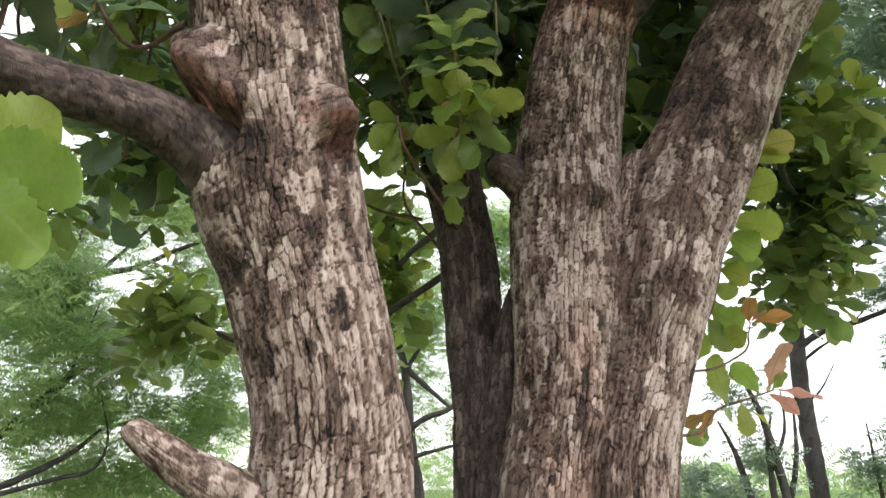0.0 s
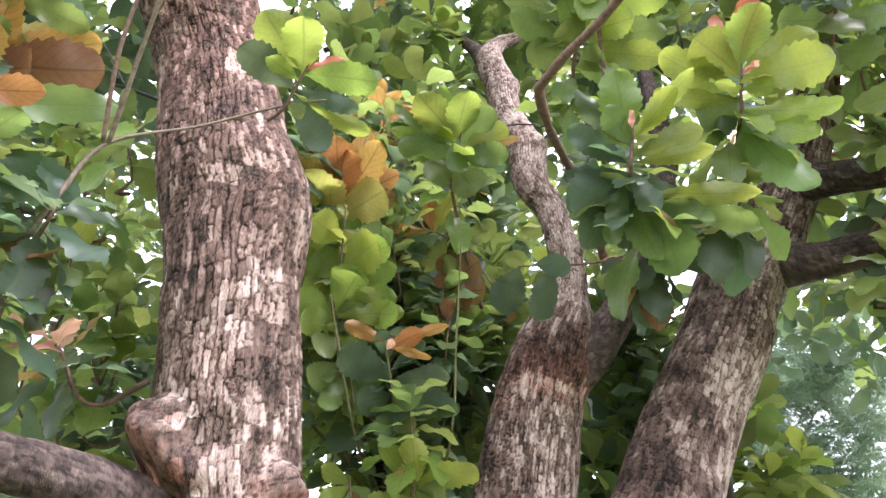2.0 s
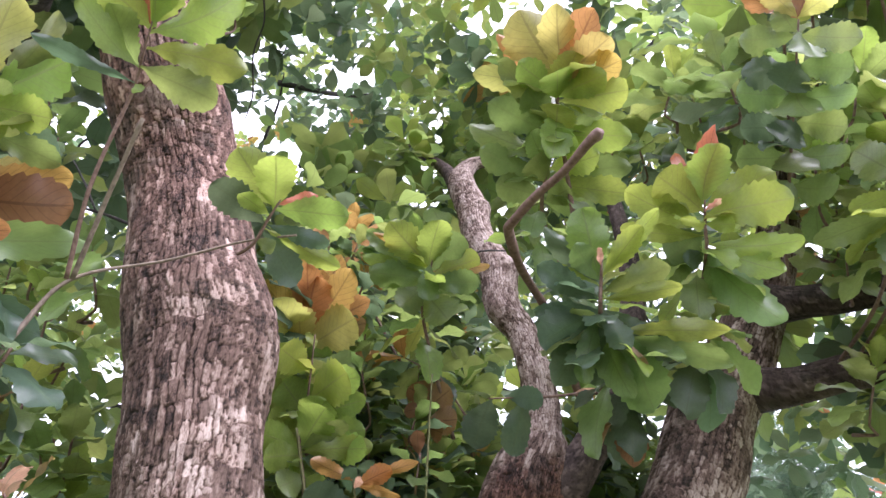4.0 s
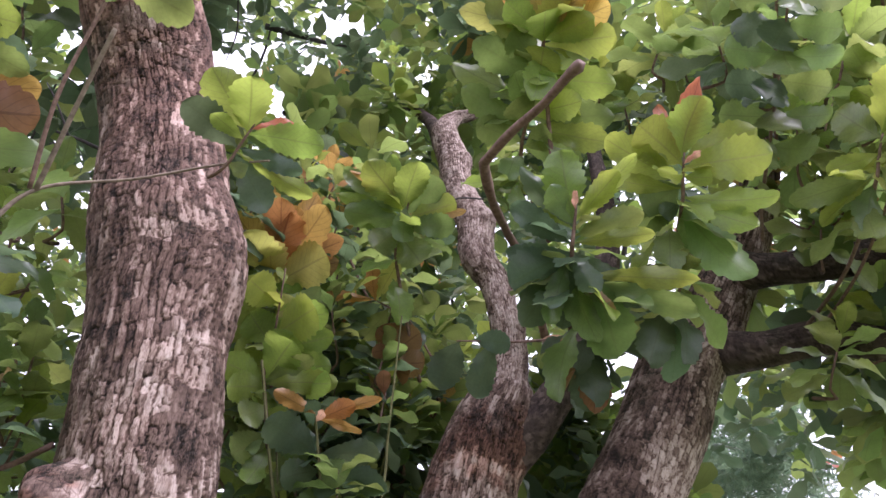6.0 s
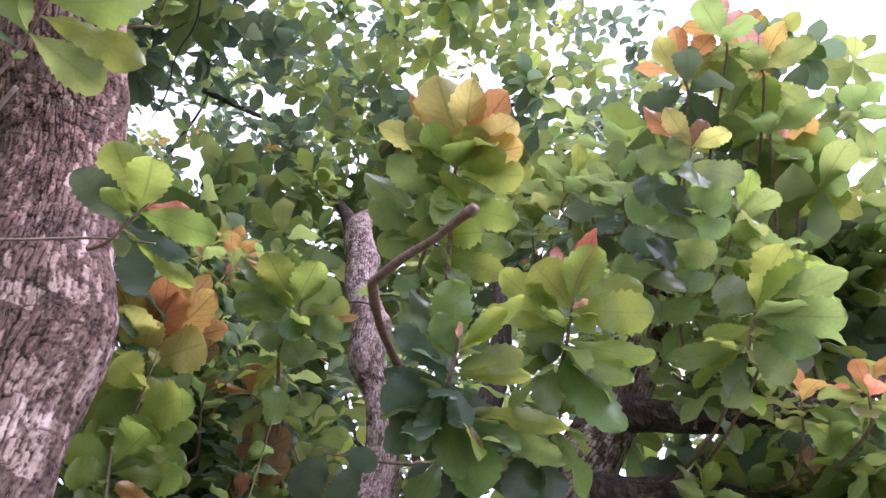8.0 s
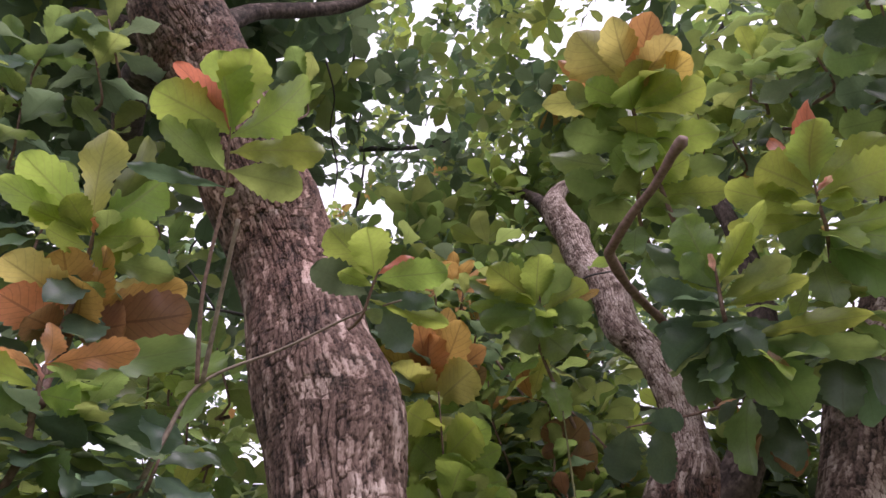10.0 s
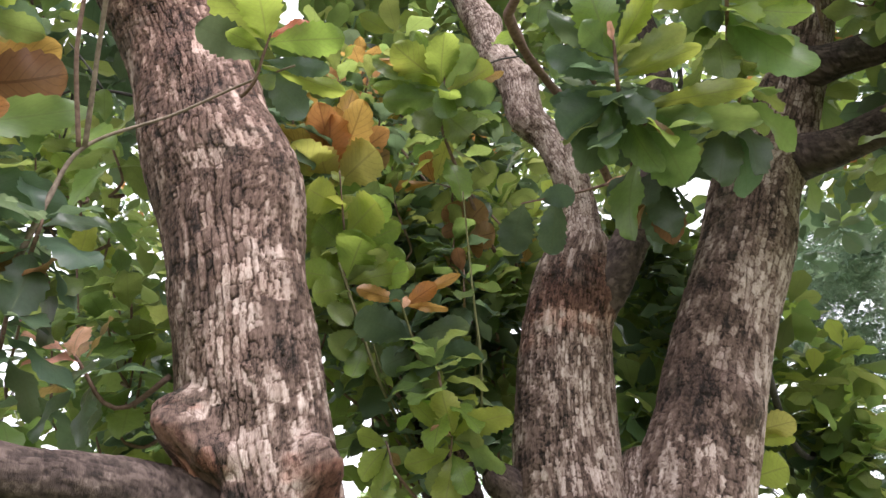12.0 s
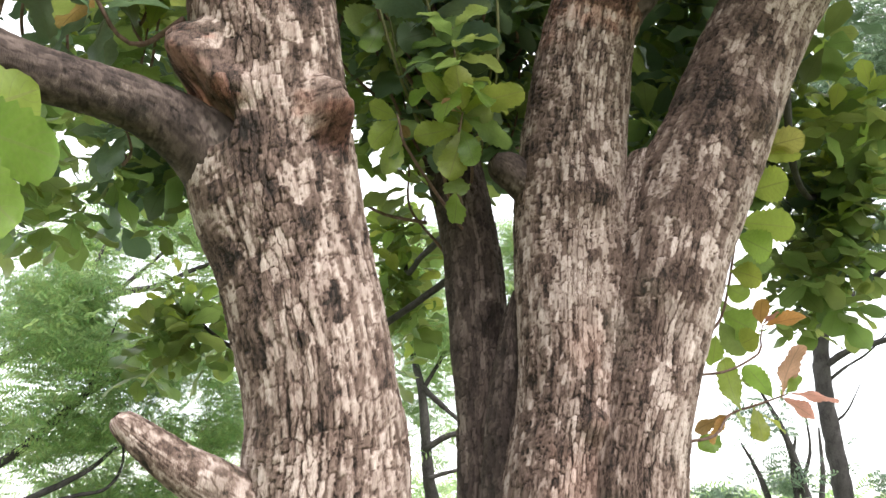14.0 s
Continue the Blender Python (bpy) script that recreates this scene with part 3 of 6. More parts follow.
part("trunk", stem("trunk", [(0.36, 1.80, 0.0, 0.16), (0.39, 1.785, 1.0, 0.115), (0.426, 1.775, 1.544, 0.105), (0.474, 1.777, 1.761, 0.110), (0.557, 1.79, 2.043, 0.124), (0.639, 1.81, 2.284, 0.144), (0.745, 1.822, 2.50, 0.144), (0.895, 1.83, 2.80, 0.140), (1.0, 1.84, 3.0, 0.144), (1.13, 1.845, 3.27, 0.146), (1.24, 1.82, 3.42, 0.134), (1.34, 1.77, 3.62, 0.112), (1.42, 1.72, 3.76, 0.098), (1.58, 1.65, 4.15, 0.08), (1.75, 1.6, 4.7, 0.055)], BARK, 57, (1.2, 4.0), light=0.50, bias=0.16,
    # The spot at (0.40, 1.70, 1.87) darkens the crease beside the middle stem.
    stains_and_shade=[((0.66, 1.70, 2.53), (0.085, 0.15, 0.17), 1.0), ((0.78, 1.68, 2.44), (0.05, 0.1, 0.05), 0.9), ((0.82, 1.72, 2.78), (0.07, 0.12, 0.18), 0.8), ((0.575, 1.69, 2.22), (0.06, 0.1, 0.06), 0.9), ((0.56, 1.68, 2.02), (0.05, 0.1, 0.05), 0.9), ((0.40, 1.70, 1.87), (0.06, 0.1, 0.14), 0.8), ((0.50, 1.68, 1.78), (0.04, 0.1, 0.04), 0.7), ((1.0, 1.75, 3.1), (0.08, 0.12, 0.2), 0.5)],
    bumps=[((0.78, 1.69, 2.47), 0.10, 0.03), ((0.46, 1.70, 1.9), 0.12, -0.02)]), tree)

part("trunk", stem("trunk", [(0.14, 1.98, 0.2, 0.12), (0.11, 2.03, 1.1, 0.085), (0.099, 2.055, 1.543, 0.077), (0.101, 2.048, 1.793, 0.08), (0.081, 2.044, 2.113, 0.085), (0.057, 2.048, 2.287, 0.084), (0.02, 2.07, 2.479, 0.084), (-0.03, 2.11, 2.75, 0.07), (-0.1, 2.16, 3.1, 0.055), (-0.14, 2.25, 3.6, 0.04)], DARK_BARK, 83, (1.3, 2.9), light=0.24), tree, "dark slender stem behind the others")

# Darker along the crease between the two stems.
part("trunk", stem("trunk", [(0.36, 1.86, 0.0, 0.2), (0.41, 1.85, 1.0, 0.14), (0.43, 1.845, 1.54, 0.13), (0.46, 1.842, 1.8, 0.128), (0.495, 1.845, 2.06, 0.12), (0.52, 1.85, 2.22, 0.108), (0.54, 1.86, 2.34, 0.085), (0.55, 1.86, 2.42, 0.05)], BARK, 71, (1.2, 2.4), light=0.45, plate=(0.012, 0.03), stains_and_shade=[((0.47, 1.72, 2.05), (0.05, 0.1, 0.12), 0.9), ((0.42, 1.72, 1.85), (0.05, 0.1, 0.12), 0.6)]), tree, "swollen crotch between two stems")
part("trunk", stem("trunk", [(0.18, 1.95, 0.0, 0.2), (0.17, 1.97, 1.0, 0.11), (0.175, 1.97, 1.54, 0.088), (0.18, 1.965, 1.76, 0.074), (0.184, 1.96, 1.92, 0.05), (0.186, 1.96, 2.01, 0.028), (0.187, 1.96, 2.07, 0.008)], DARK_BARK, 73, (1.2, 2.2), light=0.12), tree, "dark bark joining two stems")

part("trunk", stem("trunk", [(0.45, 1.75, 2.86, 0.075), (0.475, 1.72, 2.98, 0.07), (0.495, 1.71, 3.14, 0.061), (0.48, 1.70, 3.30, 0.053), (0.455, 1.70, 3.44, 0.054), (0.395, 1.70, 3.56, 0.062), (0.385, 1.715, 3.75, 0.067), (0.33, 1.77, 4.0, 0.064), (0.315, 1.80, 4.2, 0.067), (0.278, 1.845, 4.44, 0.064), (0.29, 1.87, 4.56, 0.05), (0.34, 1.90, 4.68, 0.038), (0.43, 1.94, 4.8, 0.03), (0.6, 2.2, 5.4, 0.018)], BARK, 47, (2.8, 4.5), cell=0.004, rise=0.003, light=0.84, bias=0.05, plate=(0.011, 0.020), fissured=0.3, depth=1.2,
    bumps=[((0.52, 1.65, 3.26), 0.07, 0.014), ((0.35, 1.66, 3.5), 0.07, 0.014), ((0.44, 1.66, 3.74), 0.07, 0.018), ((0.26, 1.72, 3.95), 0.07, 0.014), ((0.36, 1.75, 4.18), 0.07, 0.016)]), tree, "crooked upper stem with pale scaly bark")

BOUGHS = {
    "left": [(-0.33, 1.47, 2.04, 0.11), (-0.40, 1.415, 2.13, 0.105), (-0.455, 1.36, 2.185, 0.088), (-0.51, 1.30, 2.212, 0.068), (-0.56, 1.24, 2.222, 0.056), (-0.62, 1.18, 2.222, 0.05), (-0.73, 1.07, 2.215, 0.047), (-0.95, 0.86, 2.28, 0.04), (-1.2, 0.6, 2.45, 0.03)],
    "broken": [(-0.25, 1.5, 1.44, 0.07), (-0.37, 1.44, 1.525, 0.055), (-0.46, 1.39, 1.58, 0.042), (-0.545, 1.345, 1.645, 0.026), (-0.56, 1.335, 1.66, 0.01)],
    "upper_right": [(1.40, 1.72, 3.70, 0.085), (1.42, 1.58, 3.58, 0.06), (1.65, 1.42, 3.53, 0.055), (2.0, 1.2, 3.6, 0.05), (2.6, 1.0, 3.9, 0.03)],
    "lower_right": [(1.24, 1.81, 3.36, 0.09), (1.33, 1.66, 3.27, 0.064), (1.48, 1.52, 3.24, 0.058), (1.66, 1.42, 3.16, 0.054), (2.1, 1.3, 3.2, 0.045), (2.7, 1.2, 3.5, 0.03)],
    "fork": [(0.44, 1.78, 2.82, 0.09), (0.53, 1.74, 2.88, 0.07), (0.61, 1.68, 2.98, 0.056), (0.69, 1.62, 3.10, 0.05), (0.76, 1.57, 3.28, 0.046), (0.85, 1.6, 3.7, 0.04), (0.9, 1.7, 4.3, 0.03)],
    "knob": [(0.25, 1.85, 2.31, 0.06), (0.19, 1.82, 2.345, 0.05), (0.145, 1.80, 2.37, 0.042), (0.125, 1.79, 2.385, 0.018)],
    "crown_left": [(-0.989, 0.744, 4.317, 0.080), (-1.156, 0.777, 4.349, 0.055), (-1.346, 0.747, 4.442, 0.045), (-1.579, 0.80, 4.70, 0.038), (-1.75, 0.92, 5.0, 0.034), (-1.95, 1.15, 5.28, 0.03)],
    "crown_back": [(-1.006, 0.812, 4.285, 0.090), (-1.104, 0.838, 4.232, 0.075), (-1.228, 0.921, 4.256, 0.066), (-1.334, 1.067, 4.316, 0.062), (-1.454, 1.247, 4.408, 0.055), (-1.628, 1.512, 4.542, 0.045), (-1.9, 1.9, 4.9, 0.03)],
    "crown_right": [(-0.921, 0.801, 4.379, 0.050), (-0.833, 0.848, 4.614, 0.035), (-0.686, 0.947, 4.836, 0.032), (-0.529, 1.028, 5.053, 0.028), (-0.345, 1.075, 5.381, 0.020)],
    "crown_mid_b": [(0.27, 1.85, 4.42, 0.05), (0.2, 1.95, 4.7, 0.03), (0.05, 2.2, 5.2, 0.02), (-0.2, 2.5, 5.8, 0.012)],
}
for k, (kind, row) in enumerate(BOUGHS.items()):
    label = {"broken": "pale weathered broken limb", "knob": "dark rounded stub of a lost limb"}.get(kind, "")
    name = "stub" if label else "limb"
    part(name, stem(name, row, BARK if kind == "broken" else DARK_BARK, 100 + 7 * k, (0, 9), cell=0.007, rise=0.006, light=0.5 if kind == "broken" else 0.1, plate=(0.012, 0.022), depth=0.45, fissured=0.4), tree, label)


# ---- leafy shoots that can be told apart ----
DICE = random.Random(21)


def pick(f, colours):
    for limit, colour in colours:
        if f <= limit:
            return colour
    return colours[-1][1]


def shoot(tip, axis, base, count, length, colours, spread=(35, 105), run=0.10, sag=0.25, thick=0.0048, single=True, wood=None, start=None, label=""):
    """A twig from base to tip with a whorl of leaves round its end."""
    tip, base, a = Vector(tip), Vector(base), Vector(axis).normalized()
    foot = tip - a * (run + 0.04)
    mid = (base + foot) / 2 + Vector((DICE.uniform(-0.03, 0.03), DICE.uniform(-0.03, 0.03), -0.03))
    rows = [(*base, thick * 1.5), (*mid, thick * 1.2), (*foot, thick), (*(tip - a * run * 0.5), thick * 0.85), (*tip, thick * 0.55)]
    twig = part("shoot", tube("shoot", rows, wood or TWIG, 7, 0.03), tree, label)
    by_colour = {}
    for f, m in whorl(tip, a, count, length, DICE, spread, run, sag, start):
        colour = pick(f, colours)
        if single:
            leaf = new("leaf", LEAF_MESH[colour, DICE.randrange(len(NEAR_SHAPES))])
            leaf.parent = twig
            leaf.matrix_basis = m
        else:
            by_colour.setdefault(colour, []).append(m)
    for colour, poses in by_colour.items():
        part("leaves", baked("leaves", poses, NEAR_SHAPES, LEAF[colour], DICE), twig, kind="stuff")
    return twig


TRUNK_LINE = [(-0.372, 1.375, 2.40), (-0.41, 1.31, 2.7), (-0.49, 1.275, 3.05), (-0.545, 1.263, 3.25), (-0.61, 1.245, 3.45), (-0.729, 1.085, 3.745)]


def in_trunk(q):
    return any(((Vector(p) - q).length < 0.19) for p in TRUNK_LINE) or any((((Vector(a) + Vector(b)) / 2 - q).length < 0.19) for a, b in zip(TRUNK_LINE, TRUNK_LINE[1:]))


def spray(tip, foot, base, thick, wood, label, leaves, more):
    """A twig from base over foot to tip; for each leaf its colour, where it leaves the shoot, its end from the shoot's tip, and its width.
    more: how many green leaves stand behind them."""
    tip, foot, base = Vector(tip), Vector(foot), Vector(base)
    bend = (base + foot) / 2 + Vector((DICE.uniform(-0.02, 0.02), DICE.uniform(-0.02, 0.02), -0.02))
    rows = [(*base, thick * 1.3), (*bend, thick * 1.15), (*foot, thick), (*((foot + tip) / 2), thick * 0.85), (*tip, thick * 0.5)]
    twig = part("shoot", tube("shoot", rows, wood, 7, 0.02), tree, label)
    spans = []
    for colour, s, x, y, z, wide in leaves:
        root = tip.lerp(foot, s)
        way = tip + Vector((x, y, z)) - root
        face = Vector((DICE.uniform(-0.35, 0.35), 0.72 + DICE.uniform(-0.2, 0.2), 0.62 + DICE.uniform(-0.2, 0.2)))
        leaf = new("leaf", LEAF_MESH[colour, DICE.randrange(len(NEAR_SHAPES))])
        leaf.parent = twig
        leaf.matrix_basis = leaf_pose(root, way, face, way.length) @ Matrix.Diagonal((wide / (0.53 * way.length), 1, 1, 1))
        spans.append(way.length)
    axis = (tip - foot).normalized() + Vector((0, -0.2, 0.2))
    tints = [c for c, *rest in leaves if c in ("young", "green", "deep")] + ["green", "deep"]
    for f, m in whorl(tip + Vector((0, 0.05, -0.01)), axis, more, 0.85 * sum(spans) / len(spans), DICE, (40, 118), (tip - foot).length + 0.03, 0.25):
        if in_trunk(m @ Vector((0, 1, 0))) or in_trunk(m @ Vector((0, 0.5, 0))):
            continue
        leaf = new("leaf", LEAF_MESH[DICE.choice(tints), DICE.randrange(len(NEAR_SHAPES))])
        leaf.parent = twig
        leaf.matrix_basis = m
    return twig


GREENS = [(0.35, "young"), (0.7, "green"), (1, "deep")]
FRESH = [(0.55, "young"), (1, "green")]

# beside and in front of the middle stem
shoot((0.60, 1.22, 2.95), (0.1, -0.35, 0.6), (0.68, 1.6, 3.02), 16, 0.132, [(0.9, "deep"), (1, "brown")], (60, 140), 0.1, 0.6)
shoot((0.80, 1.12, 3.02), (0.25, -0.3, 0.6), (0.8, 1.58, 3.2), 16, 0.150, [(0.6, "green"), (1, "deep")], (60, 135), 0.12, 0.55)
# the low spray before the fork of the middle stem
# between the two large trunks
shoot((0.02, 1.55, 2.62), (-0.1, -0.3, 1), (0.04, 2.0, 2.4), 18, 0.125, [(0.7, "green"), (1, "young")], (50, 115), 0.16, 0.2, 0.004)
shoot((-0.16, 1.66, 3.86), (0.0, -0.3, 1), (0.1, 1.95, 3.4), 12, 0.12, [(0.5, "orange"), (1, "brown")], (25, 90), 0.06, 0.15, 0.004)
shoot((0.12, 1.65, 2.92), (0.1, -0.3, 1), (0.1, 1.95, 2.7), 16, 0.11, [(0.2, "brown"), (0.6, "green"), (1, "deep")], (40, 110), 0.12, 0.2, 0.004)
# before and beside the large trunk
# the tall shoot on the left: pale green over orange-brown over dull green
shoot((-0.86, 0.95, 2.77), (0.2, -0.4, 0.9), (-0.9, 1.05, 2.45), 18, 0.16, [(0.4, "green"), (1, "deep")], (40, 115), 0.14, 0.25)
shoot((-1.08, 0.83, 2.66), (-0.1, -0.4, 0.9), (-1.0, 1.0, 2.35), 18, 0.165, [(0.5, "young"), (1, "green")], (40, 115), 0.14, 0.25)
shoot((-0.70, 1.0, 2.68), (0.3, -0.4, 0.6), (-0.72, 1.1, 2.5), 12, 0.150, [(1, "deep")], (50, 120), 0.08, 0.3)
shoot((-0.72, 1.25, 2.52), (-0.3, -0.4, 0.5), (-0.55, 1.35, 2.5), 12, 0.132, [(0.3, "pink"), (0.5, "brown"), (1, "deep")], (40, 110), 0.08, 0.2)
# low on the left, round the long limb
shoot((-0.98, 0.80, 2.52), (0.2, -0.4, 0.8), (-0.95, 1.0, 2.25), 13, 0.15, GREENS, (30, 110), 0.14, 0.2)
shoot((-0.88, 0.95, 2.42), (0.2, -0.4, 0.7), (-0.9, 1.05, 2.25), 13, 0.15, [(0.1, "pink"), (0.5, "green"), (1, "deep")], (30, 110), 0.14, 0.25)
shoot((-0.75, 1.05, 2.55), (0.2, -0.4, 0.7), (-0.8, 1.1, 2.3), 12, 0.14, [(0.15, "brown"), (0.4, "green"), (1, "deep")], (30, 110), 0.12, 0.25)
shoot((-1.10, 0.85, 2.45), (0.0, -0.4, 0.8), (-1.05, 0.95, 2.3), 13, 0.155, [(0.4, "green"), (1, "deep")], (30, 110), 0.14, 0.25)
shoot((-0.95, 1.10, 2.36), (0.1, -0.5, 0.6), (-0.95, 1.1, 2.28), 12, 0.145, [(0.3, "green"), (1, "deep")], (30, 115), 0.12, 0.25)
shoot((-1.05, 1.05, 2.80), (0.1, -0.4, 0.8), (-0.95, 1.1, 2.4), 13, 0.15, [(0.3, "young"), (1, "green")], (30, 110), 0.14, 0.2)
# behind the right-hand trunk

# shoots whose leaves can be told apart
spray((-0.557, 0.610, 3.260), (-0.591, 0.732, 3.175), (-0.660, 0.980, 2.840), 0.0040, TWIG, "shoot of broad fresh leaves before the large trunk", [
    ("red", 0.05, -0.065, -0.152, 0.045, 0.056), ("young", 0.08, 0.007, -0.129, 0.110, 0.130), ("young", 0.12, 0.077, -0.110, 0.113, 0.122), ("young", 0.14, -0.121, -0.128, -0.013, 0.121), ("young", 0.15, 0.199, -0.025, 0.052, 0.108), ("green", 0.64, -0.141, -0.052, -0.072, 0.068), ("green", 0.62, -0.071, -0.048, -0.053, 0.081), ("young", 0.40, 0.201, 0.060, -0.028, 0.078), ("green", 0.61, 0.146, 0.134, -0.089, 0.080), ("deep", 0.90, -0.210, 0.008, -0.105, 0.037), ("young", 0.90, -0.009, 0.116, -0.109, 0.029)], 0)
spray((-0.614, 0.990, 4.224), (-0.620, 1.079, 4.179), (-0.702, 1.087, 4.092), 0.0040, TWIG, "small whorl of green leaves on a thin twig", [
    ("green", 0.00, -0.016, -0.147, 0.023, 0.075), ("green", 0.00, 0.081, -0.100, 0.012, 0.091), ("green", 0.20, 0.081, 0.021, -0.025, 0.063), ("deep", 0.09, -0.069, -0.110, -0.027, 0.074), ("young", 0.30, 0.043, 0.030, -0.074, 0.054)], 3)
spray((-0.907, 0.765, 3.162), (-0.946, 0.853, 3.073), (-0.930, 0.870, 2.800), 0.0060, TWIG, "pale green top of a tall shoot", [
    ("green", 0.00, 0.116, -0.039, 0.191, 0.090), ("deep", 0.24, 0.123, 0.170, 0.031, 0.067), ("yellow", 0.00, 0.031, -0.172, 0.142, 0.116), ("young", 0.11, -0.108, -0.179, 0.035, 0.089), ("young", 0.00, 0.158, -0.026, 0.091, 0.126), ("young", 0.17, -0.136, -0.174, -0.029, 0.068), ("young", 0.22, -0.086, -0.106, -0.045, 0.063), ("young", 0.25, 0.149, 0.046, -0.013, 0.081), ("young", 0.37, -0.075, -0.052, -0.085, 0.063), ("red", 0.16, 0.019, -0.038, -0.030, 0.022), ("young", 0.21, 0.052, 0.049, -0.084, 0.072), ("green", 0.57, 0.125, 0.165, -0.018, 0.061), ("young", 0.11, -0.033, -0.088, 0.007, 0.071)], 10)
spray((-0.940, 0.856, 3.075), (-0.983, 0.948, 2.964), (-0.930, 0.900, 2.750), 0.0070, TWIG, "ruffled orange-brown leaves of a tall shoot", [
    ("yellow", 0.35, 0.165, 0.090, 0.073, 0.073), ("orange", 0.55, -0.039, -0.059, 0.045, 0.123), ("orange", 0.63, 0.073, -0.016, 0.059, 0.079), ("yellow", 0.51, -0.117, -0.119, -0.015, 0.114), ("orange", 0.57, 0.197, 0.096, 0.043, 0.086), ("red", 0.89, -0.131, -0.068, -0.078, 0.106), ("brown", 0.66, 0.218, 0.125, -0.013, 0.124), ("brown", 0.71, 0.098, 0.090, -0.082, 0.126), ("brown", 0.82, -0.087, -0.024, -0.107, 0.112), ("orange", 0.81, 0.044, -0.031, -0.046, 0.117), ("brown", 0.95, -0.056, 0.044, -0.155, 0.077)], 8)
spray((-0.898, 0.822, 2.787), (-0.934, 0.919, 2.648), (-1.000, 0.970, 2.350), 0.0080, TWIG, "shoot of red-tipped dull green leaves", [
    ("green", 0.18, 0.167, 0.178, 0.181, 0.082), ("red", 0.00, 0.029, -0.040, 0.061, 0.065), ("orange", 0.02, 0.159, 0.050, 0.055, 0.058), ("red", 0.13, -0.075, -0.105, -0.003, 0.030), ("pink", 0.21, 0.012, -0.024, -0.015, 0.020), ("young", 0.27, -0.128, -0.118, -0.043, 0.077), ("green", 0.41, -0.149, -0.091, -0.109, 0.068), ("green", 0.40, -0.072, -0.040, -0.113, 0.059), ("young", 0.29, 0.080, 0.059, -0.059, 0.071), ("deep", 0.56, 0.218, 0.219, -0.040, 0.094), ("deep", 0.59, 0.079, 0.114, -0.106, 0.062), ("green", 0.73, -0.103, -0.008, -0.163, 0.074), ("green", 0.86, 0.058, 0.135, -0.189, 0.073), ("deep", 0.93, -0.050, 0.052, -0.215, 0.075), ("green", 0.74, -0.196, -0.047, -0.154, 0.063), ("green", 0.86, 0.072, 0.228, -0.110, 0.065)], 12)
spray((-1.151, 0.729, 2.740), (-1.150, 0.828, 2.640), (-1.100, 0.950, 2.400), 0.0070, TWIG, "red-tipped shoot at the end of a twig", [
    ("red", 0.15, -0.056, -0.050, 0.014, 0.058), ("green", 0.17, 0.003, -0.047, 0.044, 0.079), ("red", 0.38, -0.081, -0.039, -0.064, 0.059), ("young", 0.55, -0.085, -0.034, -0.113, 0.071), ("green", 0.42, 0.052, 0.020, -0.013, 0.064), ("green", 0.73, -0.060, 0.030, -0.167, 0.077), ("green", 0.75, 0.055, 0.115, -0.129, 0.071), ("deep", 0.91, -0.011, 0.094, -0.214, 0.076)], 6)
spray((-0.264, 0.911, 3.078), (-0.316, 0.985, 2.999), (-0.360, 1.040, 3.050), 0.0040, TWIG, "shoot with dark leaves beside the large trunk", [
    ("red", 0.18, 0.077, 0.004, 0.036, 0.029), ("young", 0.26, -0.098, -0.091, 0.048, 0.088), ("young", 0.27, -0.026, -0.082, 0.047, 0.087), ("deep", 0.58, -0.147, -0.032, -0.013, 0.075), ("young", 0.30, 0.152, 0.025, -0.012, 0.074), ("young", 0.38, -0.089, -0.038, -0.031, 0.043), ("deep", 0.55, 0.114, 0.077, -0.063, 0.046), ("young", 0.63, 0.138, 0.122, -0.089, 0.041), ("deep", 0.74, 0.043, 0.154, -0.108, 0.078), ("green", 0.87, 0.002, 0.062, -0.110, 0.033)], 0)
spray((-0.225, 1.426, 3.277), (-0.232, 1.536, 3.148), (0.000, 1.950, 2.900), 0.0050, TWIG, "shoot of young orange leaves", [
    ("orange", 0.33, -0.094, -0.022, 0.149, 0.077), ("orange", 0.34, 0.070, -0.003, 0.156, 0.070), ("brown", 0.72, 0.155, 0.104, -0.010, 0.069), ("orange", 0.63, 0.160, 0.041, 0.032, 0.078), ("orange", 0.66, -0.141, -0.015, 0.016, 0.091), ("orange", 0.61, -0.041, -0.034, 0.072, 0.085), ("orange", 0.62, 0.107, -0.047, 0.061, 0.093), ("orange", 0.71, -0.008, -0.060, 0.018, 0.118), ("yellow", 0.83, 0.137, 0.004, -0.079, 0.120), ("yellow", 0.90, -0.091, -0.060, -0.057, 0.129), ("yellow", 0.95, -0.035, -0.033, -0.089, 0.090), ("orange", 0.62, 0.022, -0.034, 0.068, 0.084), ("young", 0.95, 0.067, 0.104, -0.142, 0.083)], 12)
spray((-0.244, 1.495, 3.036), (-0.219, 1.590, 2.921), (0.020, 2.000, 2.750), 0.0050, TWIG, "leafy shoot of toothed light green leaves", [
    ("green", 0.19, 0.139, 0.006, 0.076, 0.061), ("deep", 0.49, 0.135, 0.076, 0.008, 0.064), ("young", 0.18, -0.053, -0.073, 0.039, 0.103), ("young", 0.31, 0.182, -0.019, 0.002, 0.093), ("young", 0.60, -0.095, 0.011, -0.037, 0.101), ("young", 0.80, -0.057, 0.057, -0.118, 0.086), ("young", 0.30, 0.073, -0.004, 0.048, 0.063), ("green", 0.31, -0.143, 0.005, 0.050, 0.097)], 16)
